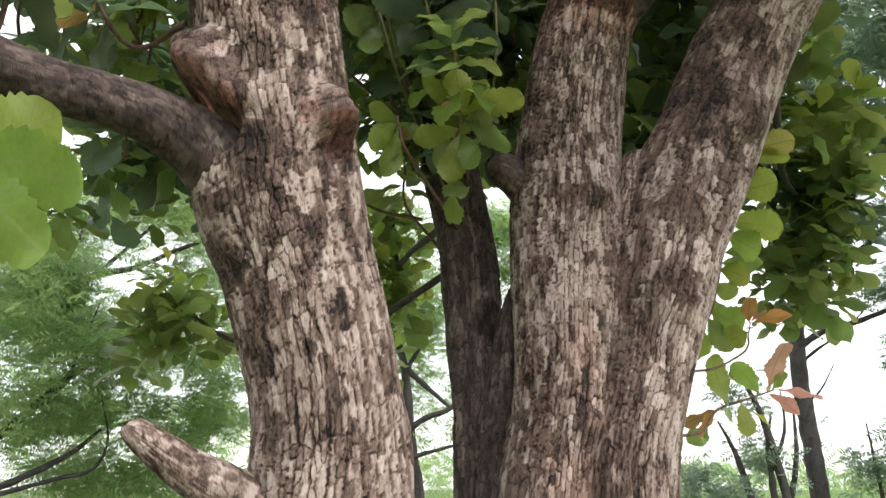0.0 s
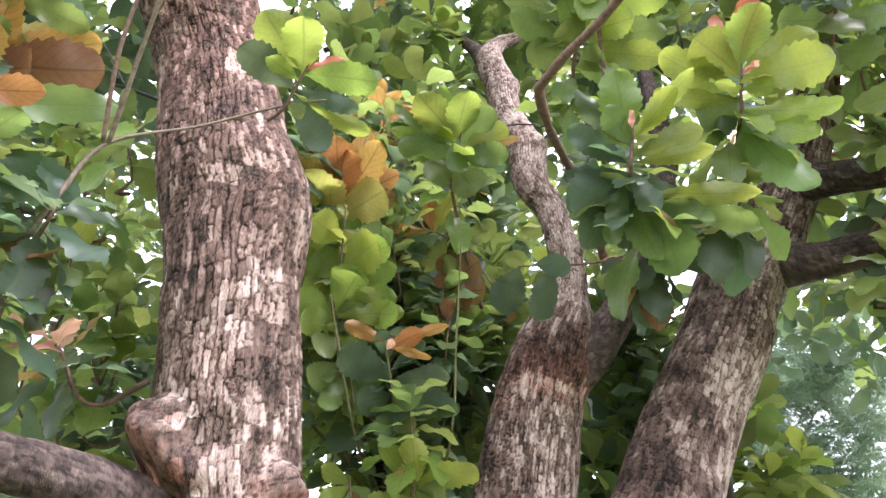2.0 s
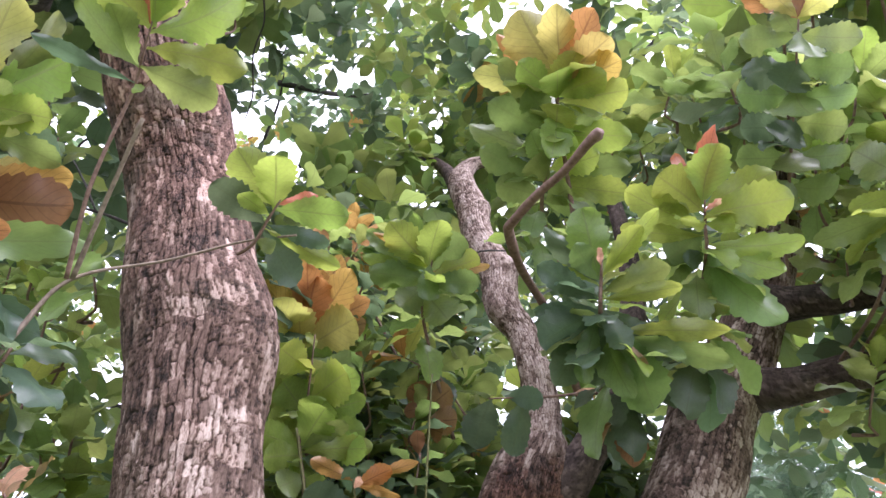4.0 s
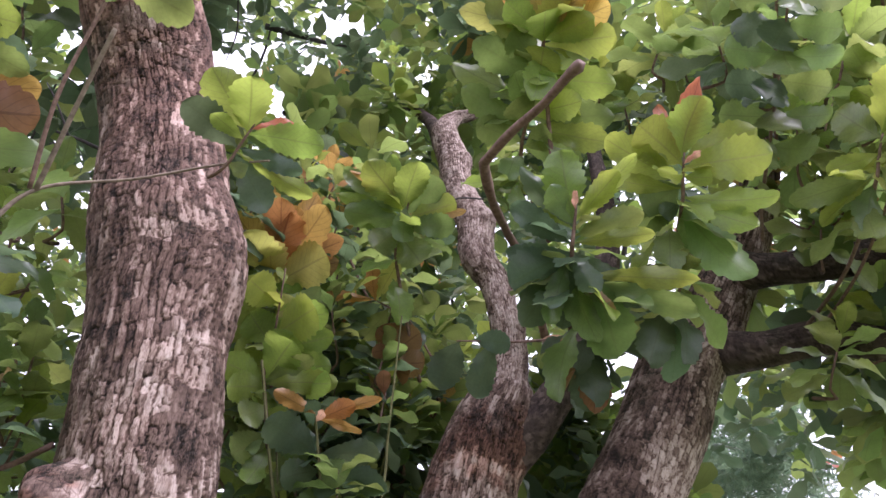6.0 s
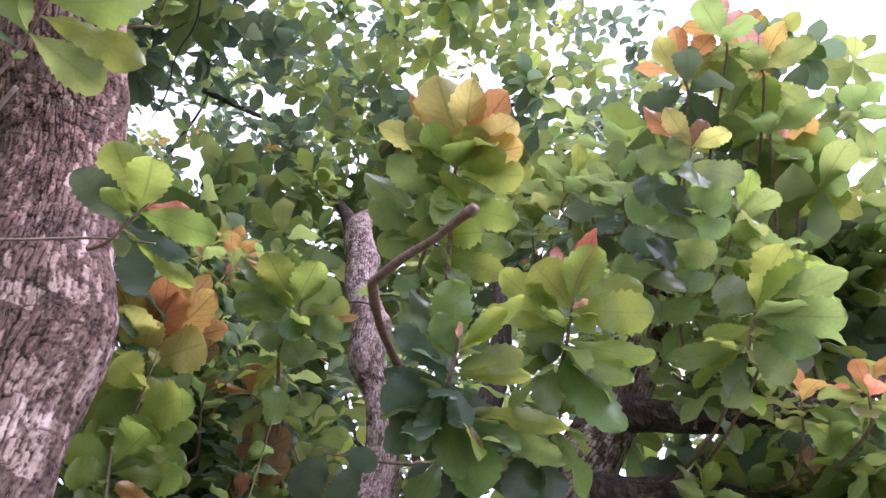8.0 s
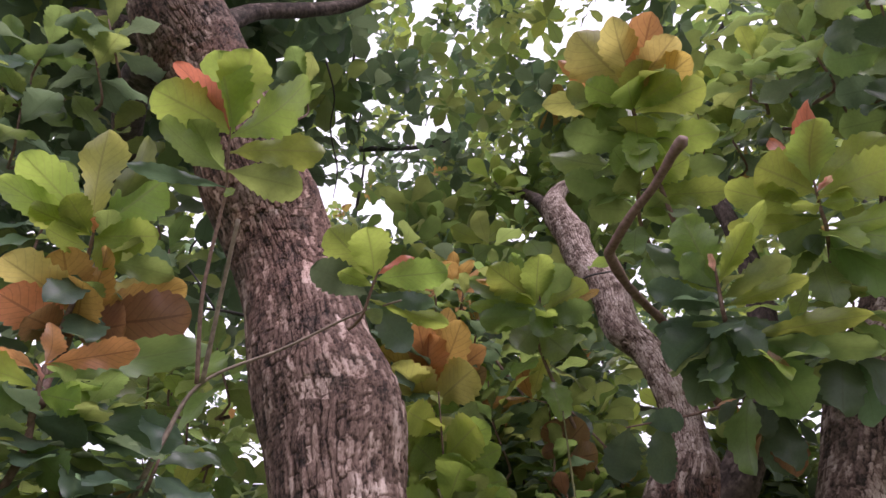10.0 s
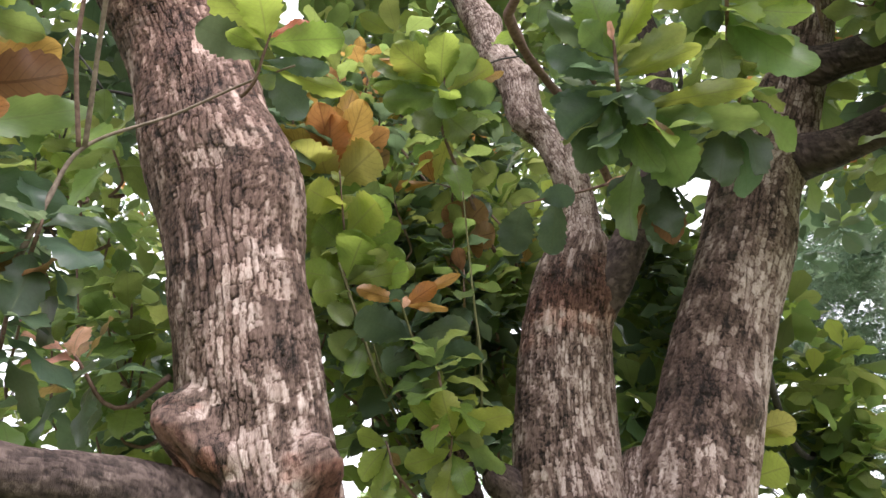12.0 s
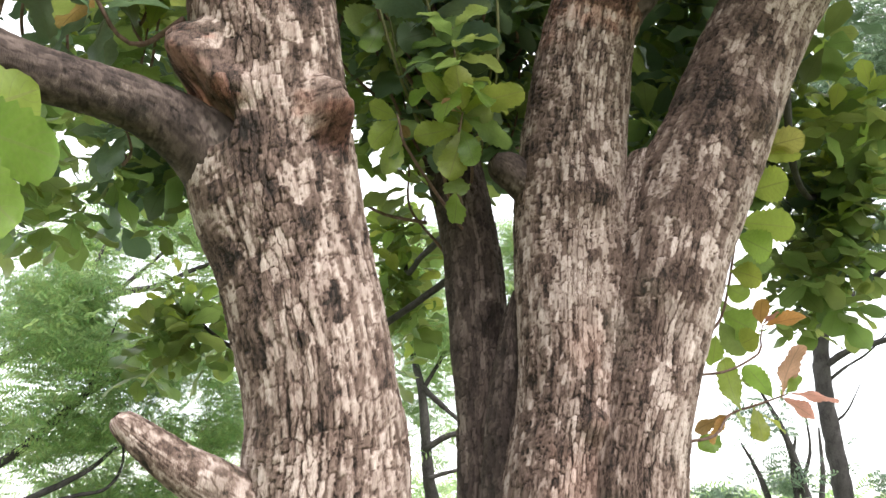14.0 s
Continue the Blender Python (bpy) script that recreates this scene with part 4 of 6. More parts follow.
spray((-0.207, 1.526, 2.866), (-0.161, 1.640, 2.700), (0.020, 2.000, 2.600), 0.0050, TWIG, "leafy shoot of toothed light green leaves", [
    ("deep", 0.28, 0.128, 0.091, -0.023, 0.080), ("young", 0.10, 0.067, -0.058, 0.055, 0.101), ("young", 0.21, 0.192, -0.001, -0.009, 0.063), ("young", 0.26, -0.082, 0.012, -0.056, 0.087), ("young", 0.17, -0.105, 0.003, 0.004, 0.079), ("green", 0.17, 0.112, -0.002, 0.054, 0.058), ("green", 0.45, -0.036, 0.044, -0.127, 0.077), ("young", 0.52, 0.090, 0.058, -0.124, 0.077), ("green", 0.79, -0.044, 0.095, -0.196, 0.089), ("green", 0.79, 0.147, 0.122, -0.165, 0.069), ("young", 0.93, 0.018, 0.122, -0.270, 0.071), ("green", 0.93, 0.110, 0.143, -0.249, 0.069)], 16)
spray((-0.056, 1.515, 2.751), (-0.016, 1.607, 2.599), (0.040, 1.980, 2.500), 0.0040, GREEN_STEM, "small shoot with orange top leaves over dark green ones", [
    ("orange", 0.05, -0.106, -0.029, 0.029, 0.037), ("orange", 0.10, 0.096, -0.022, 0.019, 0.046), ("orange", 0.09, 0.149, -0.025, 0.056, 0.023), ("orange", 0.10, 0.124, 0.000, -0.034, 0.026), ("pink", 0.15, 0.027, -0.031, -0.006, 0.023), ("deep", 0.59, -0.121, -0.016, -0.049, 0.088), ("deep", 0.42, 0.104, 0.018, 0.013, 0.038), ("deep", 0.54, 0.175, 0.013, -0.077, 0.065), ("green", 0.63, 0.109, 0.047, -0.151, 0.068), ("deep", 0.74, 0.199, 0.084, -0.144, 0.066), ("deep", 0.78, -0.061, 0.074, -0.152, 0.072), ("green", 0.89, 0.098, 0.097, -0.227, 0.068), ("green", 0.93, 0.005, 0.105, -0.226, 0.071), ("deep", 0.96, 0.167, 0.139, -0.202, 0.064)], 14)
spray((0.061, 1.636, 3.242), (0.161, 1.659, 3.212), (0.300, 1.750, 3.050), 0.0030, TWIG, "twig with a pair of orange leaves", [
    ("orange", 0.00, -0.033, -0.068, 0.072, 0.059), ("yellow", 0.00, 0.035, -0.090, 0.093, 0.052), ("orange", 0.00, -0.157, -0.011, -0.008, 0.031), ("green", 0.17, 0.077, -0.039, 0.068, 0.081), ("deep", 0.14, -0.071, 0.057, -0.035, 0.070), ("green", 0.39, -0.023, 0.081, -0.095, 0.070), ("deep", 0.86, 0.152, 0.076, -0.099, 0.070), ("green", 0.84, 0.189, -0.036, 0.024, 0.063)], 4)
spray((0.113, 1.337, 3.384), (0.096, 1.451, 3.268), (0.250, 1.800, 3.000), 0.0050, TWIG, "rosette of broad glossy green leaves", [
    ("green", 0.25, -0.198, -0.019, 0.059, 0.064), ("young", 0.25, -0.139, -0.066, 0.063, 0.110), ("young", 0.20, -0.004, -0.084, 0.076, 0.103), ("green", 0.20, 0.094, -0.053, 0.040, 0.090), ("young", 0.20, -0.069, -0.059, 0.109, 0.051), ("young", 0.30, 0.141, -0.018, -0.012, 0.086), ("orange", 0.25, 0.164, 0.017, -0.008, 0.034), ("green", 0.48, 0.147, 0.014, -0.073, 0.072), ("green", 0.42, -0.182, 0.023, -0.049, 0.079), ("young", 0.35, -0.201, 0.016, -0.001, 0.050), ("green", 0.55, -0.093, 0.079, -0.149, 0.098), ("green", 0.60, 0.056, 0.090, -0.170, 0.098), ("green", 0.10, -0.010, 0.049, -0.134, 0.065), ("orange", 0.00, -0.177, -0.026, 0.053, 0.024)], 12)
spray((0.449, 0.908, 2.961), (0.455, 0.991, 2.877), (0.600, 1.500, 3.000), 0.0050, TWIG, "leafy shoot with a pink bud and hanging dark leaves", [
    ("young", 0.26, 0.112, -0.086, 0.069, 0.043), ("young", 0.31, 0.077, -0.075, 0.034, 0.048), ("young", 0.28, -0.051, -0.081, 0.074, 0.102), ("pink", 0.12, -0.012, -0.035, -0.006, 0.017), ("young", 0.48, -0.091, 0.012, 0.048, 0.051), ("deep", 0.48, -0.129, -0.023, 0.061, 0.043), ("green", 0.43, -0.072, -0.020, 0.016, 0.064), ("green", 0.57, 0.143, -0.012, -0.024, 0.058), ("young", 0.72, 0.160, -0.012, -0.078, 0.037), ("deep", 0.74, -0.144, 0.018, -0.013, 0.057), ("deep", 0.89, -0.120, 0.134, -0.050, 0.046), ("deep", 0.94, -0.115, 0.155, -0.121, 0.098), ("deep", 0.99, -0.085, 0.211, -0.169, 0.091), ("green", 1.00, -0.045, 0.168, -0.213, 0.059), ("deep", 1.00, 0.005, 0.175, -0.209, 0.060), ("deep", 0.94, 0.049, 0.067, -0.181, 0.056), ("deep", 0.92, 0.176, 0.114, -0.160, 0.059), ("green", 1.00, 0.063, 0.210, -0.198, 0.080)], 14)
spray((0.491, 0.994, 2.858), (0.499, 1.023, 2.821), (0.720, 1.550, 3.050), 0.0050, TWIG, "hanging broad leaves low on a shoot", [
    ("green", 0.52, 0.109, 0.137, -0.128, 0.109), ("green", 0.56, 0.076, 0.148, -0.087, 0.079), ("young", 0.30, 0.224, -0.004, 0.004, 0.053), ("pink", 0.68, 0.068, 0.059, -0.071, 0.020), ("green", 0.67, 0.240, 0.057, -0.042, 0.053)], 3)
spray((0.738, 0.893, 3.195), (0.757, 0.999, 3.112), (0.900, 1.600, 3.200), 0.0050, TWIG, "shoot of broad light green leaves with red tips and a white bud", [
    ("red", 0.00, -0.005, -0.109, 0.140, 0.057), ("red", 0.00, -0.064, -0.052, 0.121, 0.045), ("young", 0.09, -0.001, -0.097, 0.095, 0.135), ("young", 0.22, -0.117, -0.005, 0.053, 0.110), ("young", 0.14, 0.137, -0.102, 0.015, 0.079), ("young", 0.31, 0.170, -0.081, -0.068, 0.112), ("pink", 0.21, 0.022, -0.052, -0.055, 0.014), ("pink", 0.22, 0.003, -0.053, -0.045, 0.011), ("young", 0.47, -0.182, 0.046, 0.044, 0.087), ("young", 0.41, 0.054, -0.002, -0.092, 0.039), ("green", 0.62, -0.074, 0.126, -0.081, 0.106), ("young", 0.62, -0.181, 0.118, -0.018, 0.049), ("young", 0.79, 0.198, -0.006, -0.164, 0.068), ("young", 0.89, 0.166, 0.052, -0.199, 0.070), ("deep", 0.91, -0.044, 0.107, -0.120, 0.045), ("green", 0.93, 0.164, 0.183, -0.235, 0.110), ("green", 0.96, -0.108, 0.195, -0.121, 0.066), ("green", 0.99, 0.099, 0.218, -0.149, 0.092)], 14)
spray((0.381, 0.688, 3.481), (0.377, 0.796, 3.423), (0.440, 1.000, 3.200), 0.0050, TWIG, "tall shoot of stacked leaves, orange at its tip", [
    ("orange", 0.59, -0.168, 0.012, 0.068, 0.054), ("yellow", 0.64, -0.205, 0.113, 0.007, 0.057), ("yellow", 0.66, -0.120, -0.050, 0.091, 0.138), ("yellow", 0.66, -0.047, -0.081, 0.070, 0.098), ("orange", 0.67, 0.059, -0.084, 0.071, 0.102), ("yellow", 0.72, 0.100, -0.042, 0.018, 0.092), ("orange", 0.78, 0.135, -0.008, -0.032, 0.085), ("young", 0.94, 0.022, -0.015, -0.032, 0.104), ("young", 0.88, -0.125, 0.030, -0.026, 0.081), ("young", 0.97, -0.042, 0.012, -0.055, 0.086), ("young", 0.95, 0.157, 0.043, -0.101, 0.084), ("young", 0.95, 0.087, 0.005, -0.071, 0.080)], 9)
spray((0.377, 0.796, 3.423), (0.369, 1.027, 3.263), (0.500, 1.250, 3.200), 0.0050, TWIG, "tall shoot of stacked leaves below an orange tip", [
    ("green", 0.12, -0.161, -0.020, 0.063, 0.074), ("green", 0.20, -0.085, -0.024, 0.007, 0.081), ("young", 0.32, 0.004, -0.011, -0.030, 0.092), ("green", 0.32, -0.170, 0.034, 0.010, 0.091), ("young", 0.33, 0.182, 0.016, -0.087, 0.078), ("green", 0.20, 0.119, -0.003, -0.006, 0.068), ("young", 0.53, 0.037, 0.026, -0.073, 0.080), ("green", 0.52, -0.216, 0.089, -0.020, 0.073), ("green", 0.55, -0.076, 0.064, -0.060, 0.072), ("young", 0.63, 0.120, 0.077, -0.119, 0.084), ("green", 0.68, 0.208, 0.098, -0.101, 0.068), ("green", 0.75, -0.050, 0.092, -0.109, 0.077), ("green", 0.72, -0.183, 0.151, -0.066, 0.067), ("young", 0.75, 0.197, 0.159, -0.167, 0.070), ("green", 0.90, 0.056, 0.144, -0.160, 0.075), ("green", 0.87, -0.135, 0.198, -0.120, 0.070), ("green", 0.93, 0.137, 0.209, -0.158, 0.068)], 13)
spray((0.046, 1.591, 2.405), (0.022, 1.649, 2.290), (0.050, 1.980, 2.300), 0.0040, TWIG, "loose shoot of broad light green leaves", [
    ("yellow", 0.00, -0.014, -0.055, 0.095, 0.064), ("young", 0.00, 0.138, -0.048, 0.047, 0.072), ("pink", 0.00, -0.054, -0.032, 0.017, 0.025), ("young", 0.03, -0.090, -0.017, 0.091, 0.042), ("green", 0.09, 0.125, -0.002, -0.078, 0.060), ("young", 0.21, -0.113, 0.011, -0.065, 0.058), ("young", 0.28, -0.025, 0.033, -0.159, 0.068), ("young", 0.30, 0.032, 0.030, -0.131, 0.057), ("green", 0.06, 0.081, -0.048, -0.026, 0.048), ("green", 0.00, 0.059, 0.002, 0.094, 0.043), ("green", 0.43, -0.066, 0.070, -0.095, 0.056)], 5)
spray((-0.114, 1.621, 2.421), (-0.096, 1.656, 2.354), (0.050, 1.980, 2.250), 0.0040, TWIG, "small hanging light green shoot", [
    ("young", 0.22, -0.070, 0.028, -0.067, 0.059), ("young", 0.37, -0.028, 0.046, -0.146, 0.053), ("green", 0.19, 0.045, 0.042, -0.033, 0.051), ("brown", 0.37, 0.028, 0.009, -0.057, 0.025), ("young", 0.08, -0.060, 0.012, 0.030, 0.052)], 3)
spray((-0.556, 0.769, 1.930), (-0.585, 0.772, 1.876), (-0.900, 0.950, 2.200), 0.0050, TWIG, "broad fresh leaves at a limb's end", [
    ("young", 0.00, 0.060, 0.059, 0.062, 0.077), ("young", 0.28, 0.109, 0.070, -0.005, 0.098), ("young", 0.74, 0.099, 0.065, -0.098, 0.091), ("green", 1.00, 0.035, 0.051, -0.134, 0.069)], 0)
spray((0.860, 1.905, 2.484), (0.774, 2.101, 2.027), (0.600, 2.050, 1.950), 0.0040, TWIG, "row of round yellow-green leaves behind a trunk", [
    ("yellow", 0.04, 0.111, -0.055, 0.002, 0.070), ("young", 0.08, 0.108, -0.003, -0.025, 0.053), ("young", 0.26, 0.078, 0.004, -0.115, 0.108), ("young", 0.45, 0.093, 0.047, -0.211, 0.091), ("young", 0.52, 0.042, 0.063, -0.289, 0.087), ("young", 0.73, 0.017, 0.118, -0.356, 0.080), ("green", 0.68, 0.053, 0.145, -0.309, 0.064), ("young", 0.80, -0.019, 0.158, -0.407, 0.063), ("young", 0.95, -0.001, 0.160, -0.498, 0.108), ("green", 1.00, -0.031, 0.216, -0.553, 0.071)], 6)
spray((0.889, 1.999, 1.802), (0.753, 2.059, 1.756), (0.620, 2.000, 1.680), 0.0035, TWIG, "thin twig with pink and orange young leaves", [
    ("pink", 0.07, 0.005, -0.022, 0.126, 0.068), ("pink", 0.00, 0.101, -0.058, -0.010, 0.034), ("pink", 0.12, 0.046, -0.036, -0.066, 0.040), ("young", 0.27, -0.087, 0.025, 0.080, 0.061), ("young", 0.78, -0.146, 0.078, 0.089, 0.068), ("young", 0.61, -0.068, 0.019, -0.117, 0.047), ("brown", 0.97, -0.232, 0.085, -0.074, 0.037), ("orange", 0.98, -0.205, 0.068, -0.110, 0.040), ("young", 0.04, 0.043, -0.004, 0.045, 0.041)], 4)
spray((0.852, 2.008, 1.987), (0.839, 2.028, 1.914), (0.660, 2.000, 1.850), 0.0030, TWIG, "pair of orange young leaves on a thin twig", [
    ("orange", 0.00, -0.006, -0.013, 0.068, 0.048), ("orange", 0.00, 0.097, -0.047, 0.015, 0.041), ("pink", 0.00, 0.027, -0.031, 0.036, 0.031), ("young", 0.38, -0.046, 0.048, -0.035, 0.069)], 2)
spray((0.273, 1.397, 2.934), (0.555, 1.332, 2.922), (0.620, 1.620, 2.980), 0.0040, TWIG, "low spray of dark toothed leaves before a fork", [
    ("deep", 0.03, -0.017, 0.110, -0.055, 0.087), ("deep", 0.15, 0.137, -0.035, -0.009, 0.064), ("deep", 0.35, 0.059, 0.076, -0.112, 0.070), ("orange", 0.92, 0.274, 0.005, -0.094, 0.058), ("deep", 1.00, 0.358, 0.028, -0.133, 0.092), ("pink", 0.72, 0.262, -0.081, -0.002, 0.020), ("green", 0.80, 0.237, 0.008, -0.033, 0.045)], 2)
spray((1.176, 0.758, 3.206), (1.188, 0.864, 3.129), (1.400, 1.500, 3.250), 0.0050, TWIG, "shoot of broad light green leaves on a side twig", [
    ("young", 0.00, -0.019, -0.115, 0.114, 0.112), ("green", 0.06, -0.092, -0.000, 0.066, 0.108), ("young", 0.04, 0.069, -0.137, 0.047, 0.109), ("green", 0.07, 0.146, -0.163, 0.023, 0.078), ("green", 0.19, 0.146, -0.110, -0.088, 0.094), ("green", 0.19, 0.035, -0.108, -0.037, 0.090), ("young", 0.34, -0.078, 0.122, -0.019, 0.052), ("green", 0.41, 0.123, -0.003, -0.131, 0.091), ("green", 0.88, -0.011, 0.192, -0.167, 0.079), ("young", 0.77, -0.063, 0.229, -0.079, 0.037), ("green", 0.68, -0.106, 0.224, -0.029, 0.069), ("yellow", 0.66, 0.003, 0.089, -0.117, 0.039), ("green", 0.63, 0.105, 0.081, -0.139, 0.092)], 10)
spray((0.964, 0.570, 3.559), (1.014, 0.933, 3.325), (1.200, 1.300, 3.400), 0.0050, TWIG, "upright shoot of stacked dull green leaves", [
    ("orange", 0.00, -0.125, 0.013, 0.112, 0.056), ("yellow", 0.00, -0.078, -0.029, 0.097, 0.066), ("brown", 0.00, 0.020, -0.068, 0.052, 0.065), ("yellow", 0.00, 0.063, -0.068, 0.030, 0.059), ("green", 0.07, -0.050, -0.013, 0.031, 0.081), ("green", 0.10, -0.115, 0.091, 0.015, 0.087), ("green", 0.10, 0.133, 0.011, -0.081, 0.087), ("green", 0.06, 0.036, 0.074, -0.090, 0.114), ("deep", 0.27, -0.102, 0.149, -0.032, 0.087), ("green", 0.27, 0.129, 0.070, -0.119, 0.087), ("deep", 0.22, -0.019, 0.148, -0.110, 0.114), ("green", 0.43, -0.106, 0.209, -0.075, 0.086), ("green", 0.43, 0.141, 0.122, -0.167, 0.086), ("green", 0.39, 0.043, 0.185, -0.179, 0.113), ("deep", 0.60, -0.095, 0.264, -0.126, 0.086), ("green", 0.60, 0.134, 0.179, -0.208, 0.086), ("deep", 0.56, -0.014, 0.258, -0.205, 0.113), ("green", 0.78, -0.100, 0.328, -0.178, 0.085), ("green", 0.78, 0.145, 0.234, -0.263, 0.085), ("green", 0.74, 0.045, 0.296, -0.280, 0.112), ("green", 0.97, -0.091, 0.385, -0.236, 0.085), ("green", 0.97, 0.136, 0.294, -0.313, 0.085), ("green", 0.92, -0.013, 0.373, -0.314, 0.112)], 8)

spray((-0.196, 1.400, 3.107), (-0.202, 1.627, 2.843), (0.020, 2.000, 2.600), 0.0040, TWIG, "stack of yellow-green young leaves beside the large trunk", [
    ("young", 0.26, -0.092, 0.000, -0.058, 0.103), ("young", 0.48, 0.104, 0.037, -0.100, 0.115), ("young", 0.72, 0.043, 0.076, -0.164, 0.102), ("young", 0.87, 0.180, 0.154, -0.234, 0.077), ("young", 0.57, -0.075, 0.103, -0.091, 0.096), ("young", 0.78, 0.154, 0.168, -0.172, 0.083), ("young", 0.88, -0.047, 0.187, -0.286, 0.078), ("young", 0.61, 0.143, 0.147, -0.100, 0.080), ("young", 0.80, -0.071, 0.175, -0.191, 0.092), ("yellow", 0.39, 0.039, 0.077, -0.046, 0.096)], 6)
spray((0.140, 1.622, 3.107), (0.143, 1.842, 2.812), (0.100, 2.000, 2.500), 0.0030, GREEN_STEM, "shoot of brown-tinged leaves on a pale stem", [
    ("brown", 0.07, -0.064, -0.006, 0.012, 0.068), ("brown", 0.09, 0.063, 0.004, 0.018, 0.076), ("brown", 0.11, -0.077, 0.027, -0.057, 0.041), ("brown", 0.20, 0.083, 0.040, -0.058, 0.078), ("brown", 0.09, -0.022, 0.002, 0.044, 0.069), ("brown", 0.26, 0.050, 0.049, -0.095, 0.064), ("green", 0.42, -0.065, 0.089, -0.102, 0.061), ("green", 0.45, 0.090, 0.107, -0.110, 0.069), ("yellow", 0.59, -0.035, 0.126, -0.187, 0.047), ("yellow", 0.57, 0.061, 0.115, -0.200, 0.037), ("green", 0.73, 0.089, 0.182, -0.214, 0.076), ("green", 0.75, -0.065, 0.183, -0.232, 0.068), ("green", 0.86, 0.066, 0.210, -0.288, 0.072)], 5)
# towards the ends of the right-hand limbs
ROSY = [(0.25, "pink"), (0.5, "orange"), (1, "green")]
AMBER = [(0.35, "orange"), (0.55, "yellow"), (1, "deep")]
shoot((1.57, 0.68, 4.12), (0.1, -0.2, 1), (1.9, 1.25, 3.6), 14, 0.17, ROSY, (30, 100), 0.14, 0.2, single=False)
shoot((1.33, 0.47, 4.28), (0.0, -0.2, 1), (1.6, 1.2, 3.9), 13, 0.16, ROSY, (30, 100), 0.14, 0.2, single=False)
shoot((1.18, 0.44, 4.32), (0.0, -0.2, 1), (1.5, 1.2, 4.0), 12, 0.15, ROSY, (30, 100), 0.14, 0.2, single=False)
shoot((1.10, 0.58, 4.26), (0.0, -0.2, 1), (1.4, 1.3, 3.9), 14, 0.16, AMBER, (30, 100), 0.2, 0.2, single=False)
shoot((1.42, 0.60, 4.15), (0.1, -0.2, 1), (1.7, 1.2, 3.7), 13, 0.16, FRESH, (30, 100), 0.16, 0.2, single=False)
shoot((1.85, 1.35, 3.28), (0.1, -0.3, 0.9), (1.9, 1.45, 3.15), 11, 0.14, ROSY, (30, 110), 0.12, 0.2, single=False)

shoot((1.32, 0.78, 3.42), (0.1, -0.35, 1), (1.45, 1.5, 3.25), 20, 0.155, [(0.6, "young"), (1, "green")], (20, 105), 0.13, 0.15, 0.004)
shoot((1.55, 1.04, 3.30), (0.0, -0.4, 0.9), (1.62, 1.35, 3.18), 12, 0.12, [(0.45, "orange"), (1, "green")], (25, 105), 0.1, 0.2, 0.004)
shoot((1.68, 0.92, 3.28), (0.1, -0.4, 0.9), (1.72, 1.3, 3.18), 12, 0.125, [(0.35, "orange"), (0.5, "red"), (1, "green")], (25, 105), 0.1, 0.2, 0.004)

# the bright leaves that fill the space between the trunks
for k in range(22):
    z = 2.5 + 1.1 * (k + 0.5) / 22
    x = -0.12 + 0.20 * math.sin(k * 2.4) + 0.04 * (z - 2.4)
    y = 1.86 + 0.14 * math.cos(k * 3.1)
    tint = ([(0.2, "young"), (1, "green")], [(0.3, "green"), (1, "deep")], [(1, "green")], [(0.5, "green"), (1, "deep")])[k % 4]
    shoot((x, y, z), (0.3 * math.sin(k), -0.6, 0.9), (0.03 + 0.3 * x, 2.1, z - 0.3), 13, 0.14, tint, (25, 100), 0.14, 0.2, 0.004, single=False)

# leafy shoots behind those, too many to tell apart
RIGHT_FILL = [(0.76, 1.22, 4.17), (0.89, 0.99, 4.03), (0.91, 0.81, 3.75), (1.31, 1.02, 4.07), (1.26, 0.74, 3.67), (0.84, 1.27, 4.07), (1.17, 0.95, 3.53), (1.38, 0.97, 3.76), (1.28, 0.77, 3.55), (1.40, 1.18, 3.67), (1.50, 1.13, 3.65), (1.61, 1.20, 3.45), (1.40, 1.24, 3.52), (1.21, 1.09, 4.07), (0.97, 1.06, 4.04), (1.60, 1.35, 3.29), (1.40, 1.38, 3.13)]
LEFT_FILL = [(-0.95, 1.46, 3.22), (-0.92, 1.63, 3.19), (-0.99, 1.78, 3.13), (-0.75, 1.49, 2.84), (-0.72, 1.58, 2.73), (-0.82, 1.30, 3.26), (-1.06, 1.47, 3.42)]
LEFT_LOW = [(-1.14, 1.51, 3.37), (-1.08, 1.57, 3.35), (-1.16, 1.66, 3.17), (-0.87, 1.42, 2.89), (-0.93, 1.36, 2.71), (-0.83, 1.53, 2.80), (-0.89, 1.45, 2.65), (-0.76, 1.61, 2.67), (-0.89, 1.72, 2.57)]
MID_FILL = [(-0.07, 1.77, 2.89), (-0.17, 1.70, 3.02), (-0.07, 1.62, 3.18), (0.14, 1.82, 3.07), (-0.15, 1.97, 3.08), (-0.07, 1.92, 2.84), (-0.01, 1.92, 2.75), (0.22, 2.03, 2.68), (-0.17, 1.93, 2.70), (0.23, 2.01, 2.95), (-0.12, 1.48, 3.59), (0.01, 1.90, 2.88), (0.07, 1.90, 3.10), (0.11, 1.65, 3.07), (0.10, 2.06, 2.89), (0.23, 1.90, 3.00), (-0.03, 1.85, 3.17), (0.10, 2.06, 2.76), (0.20, 2.13, 2.80), (-0.17, 2.10, 2.85), (-0.01, 2.12, 2.78), (-0.07, 1.65, 3.34), (-0.08, 1.50, 3.47), (0.00, 1.44, 3.63), (-0.21, 1.45, 3.61), (-0.31, 1.35, 3.36), (0.26, 1.83, 3.21), (0.21, 1.76, 2.97)]
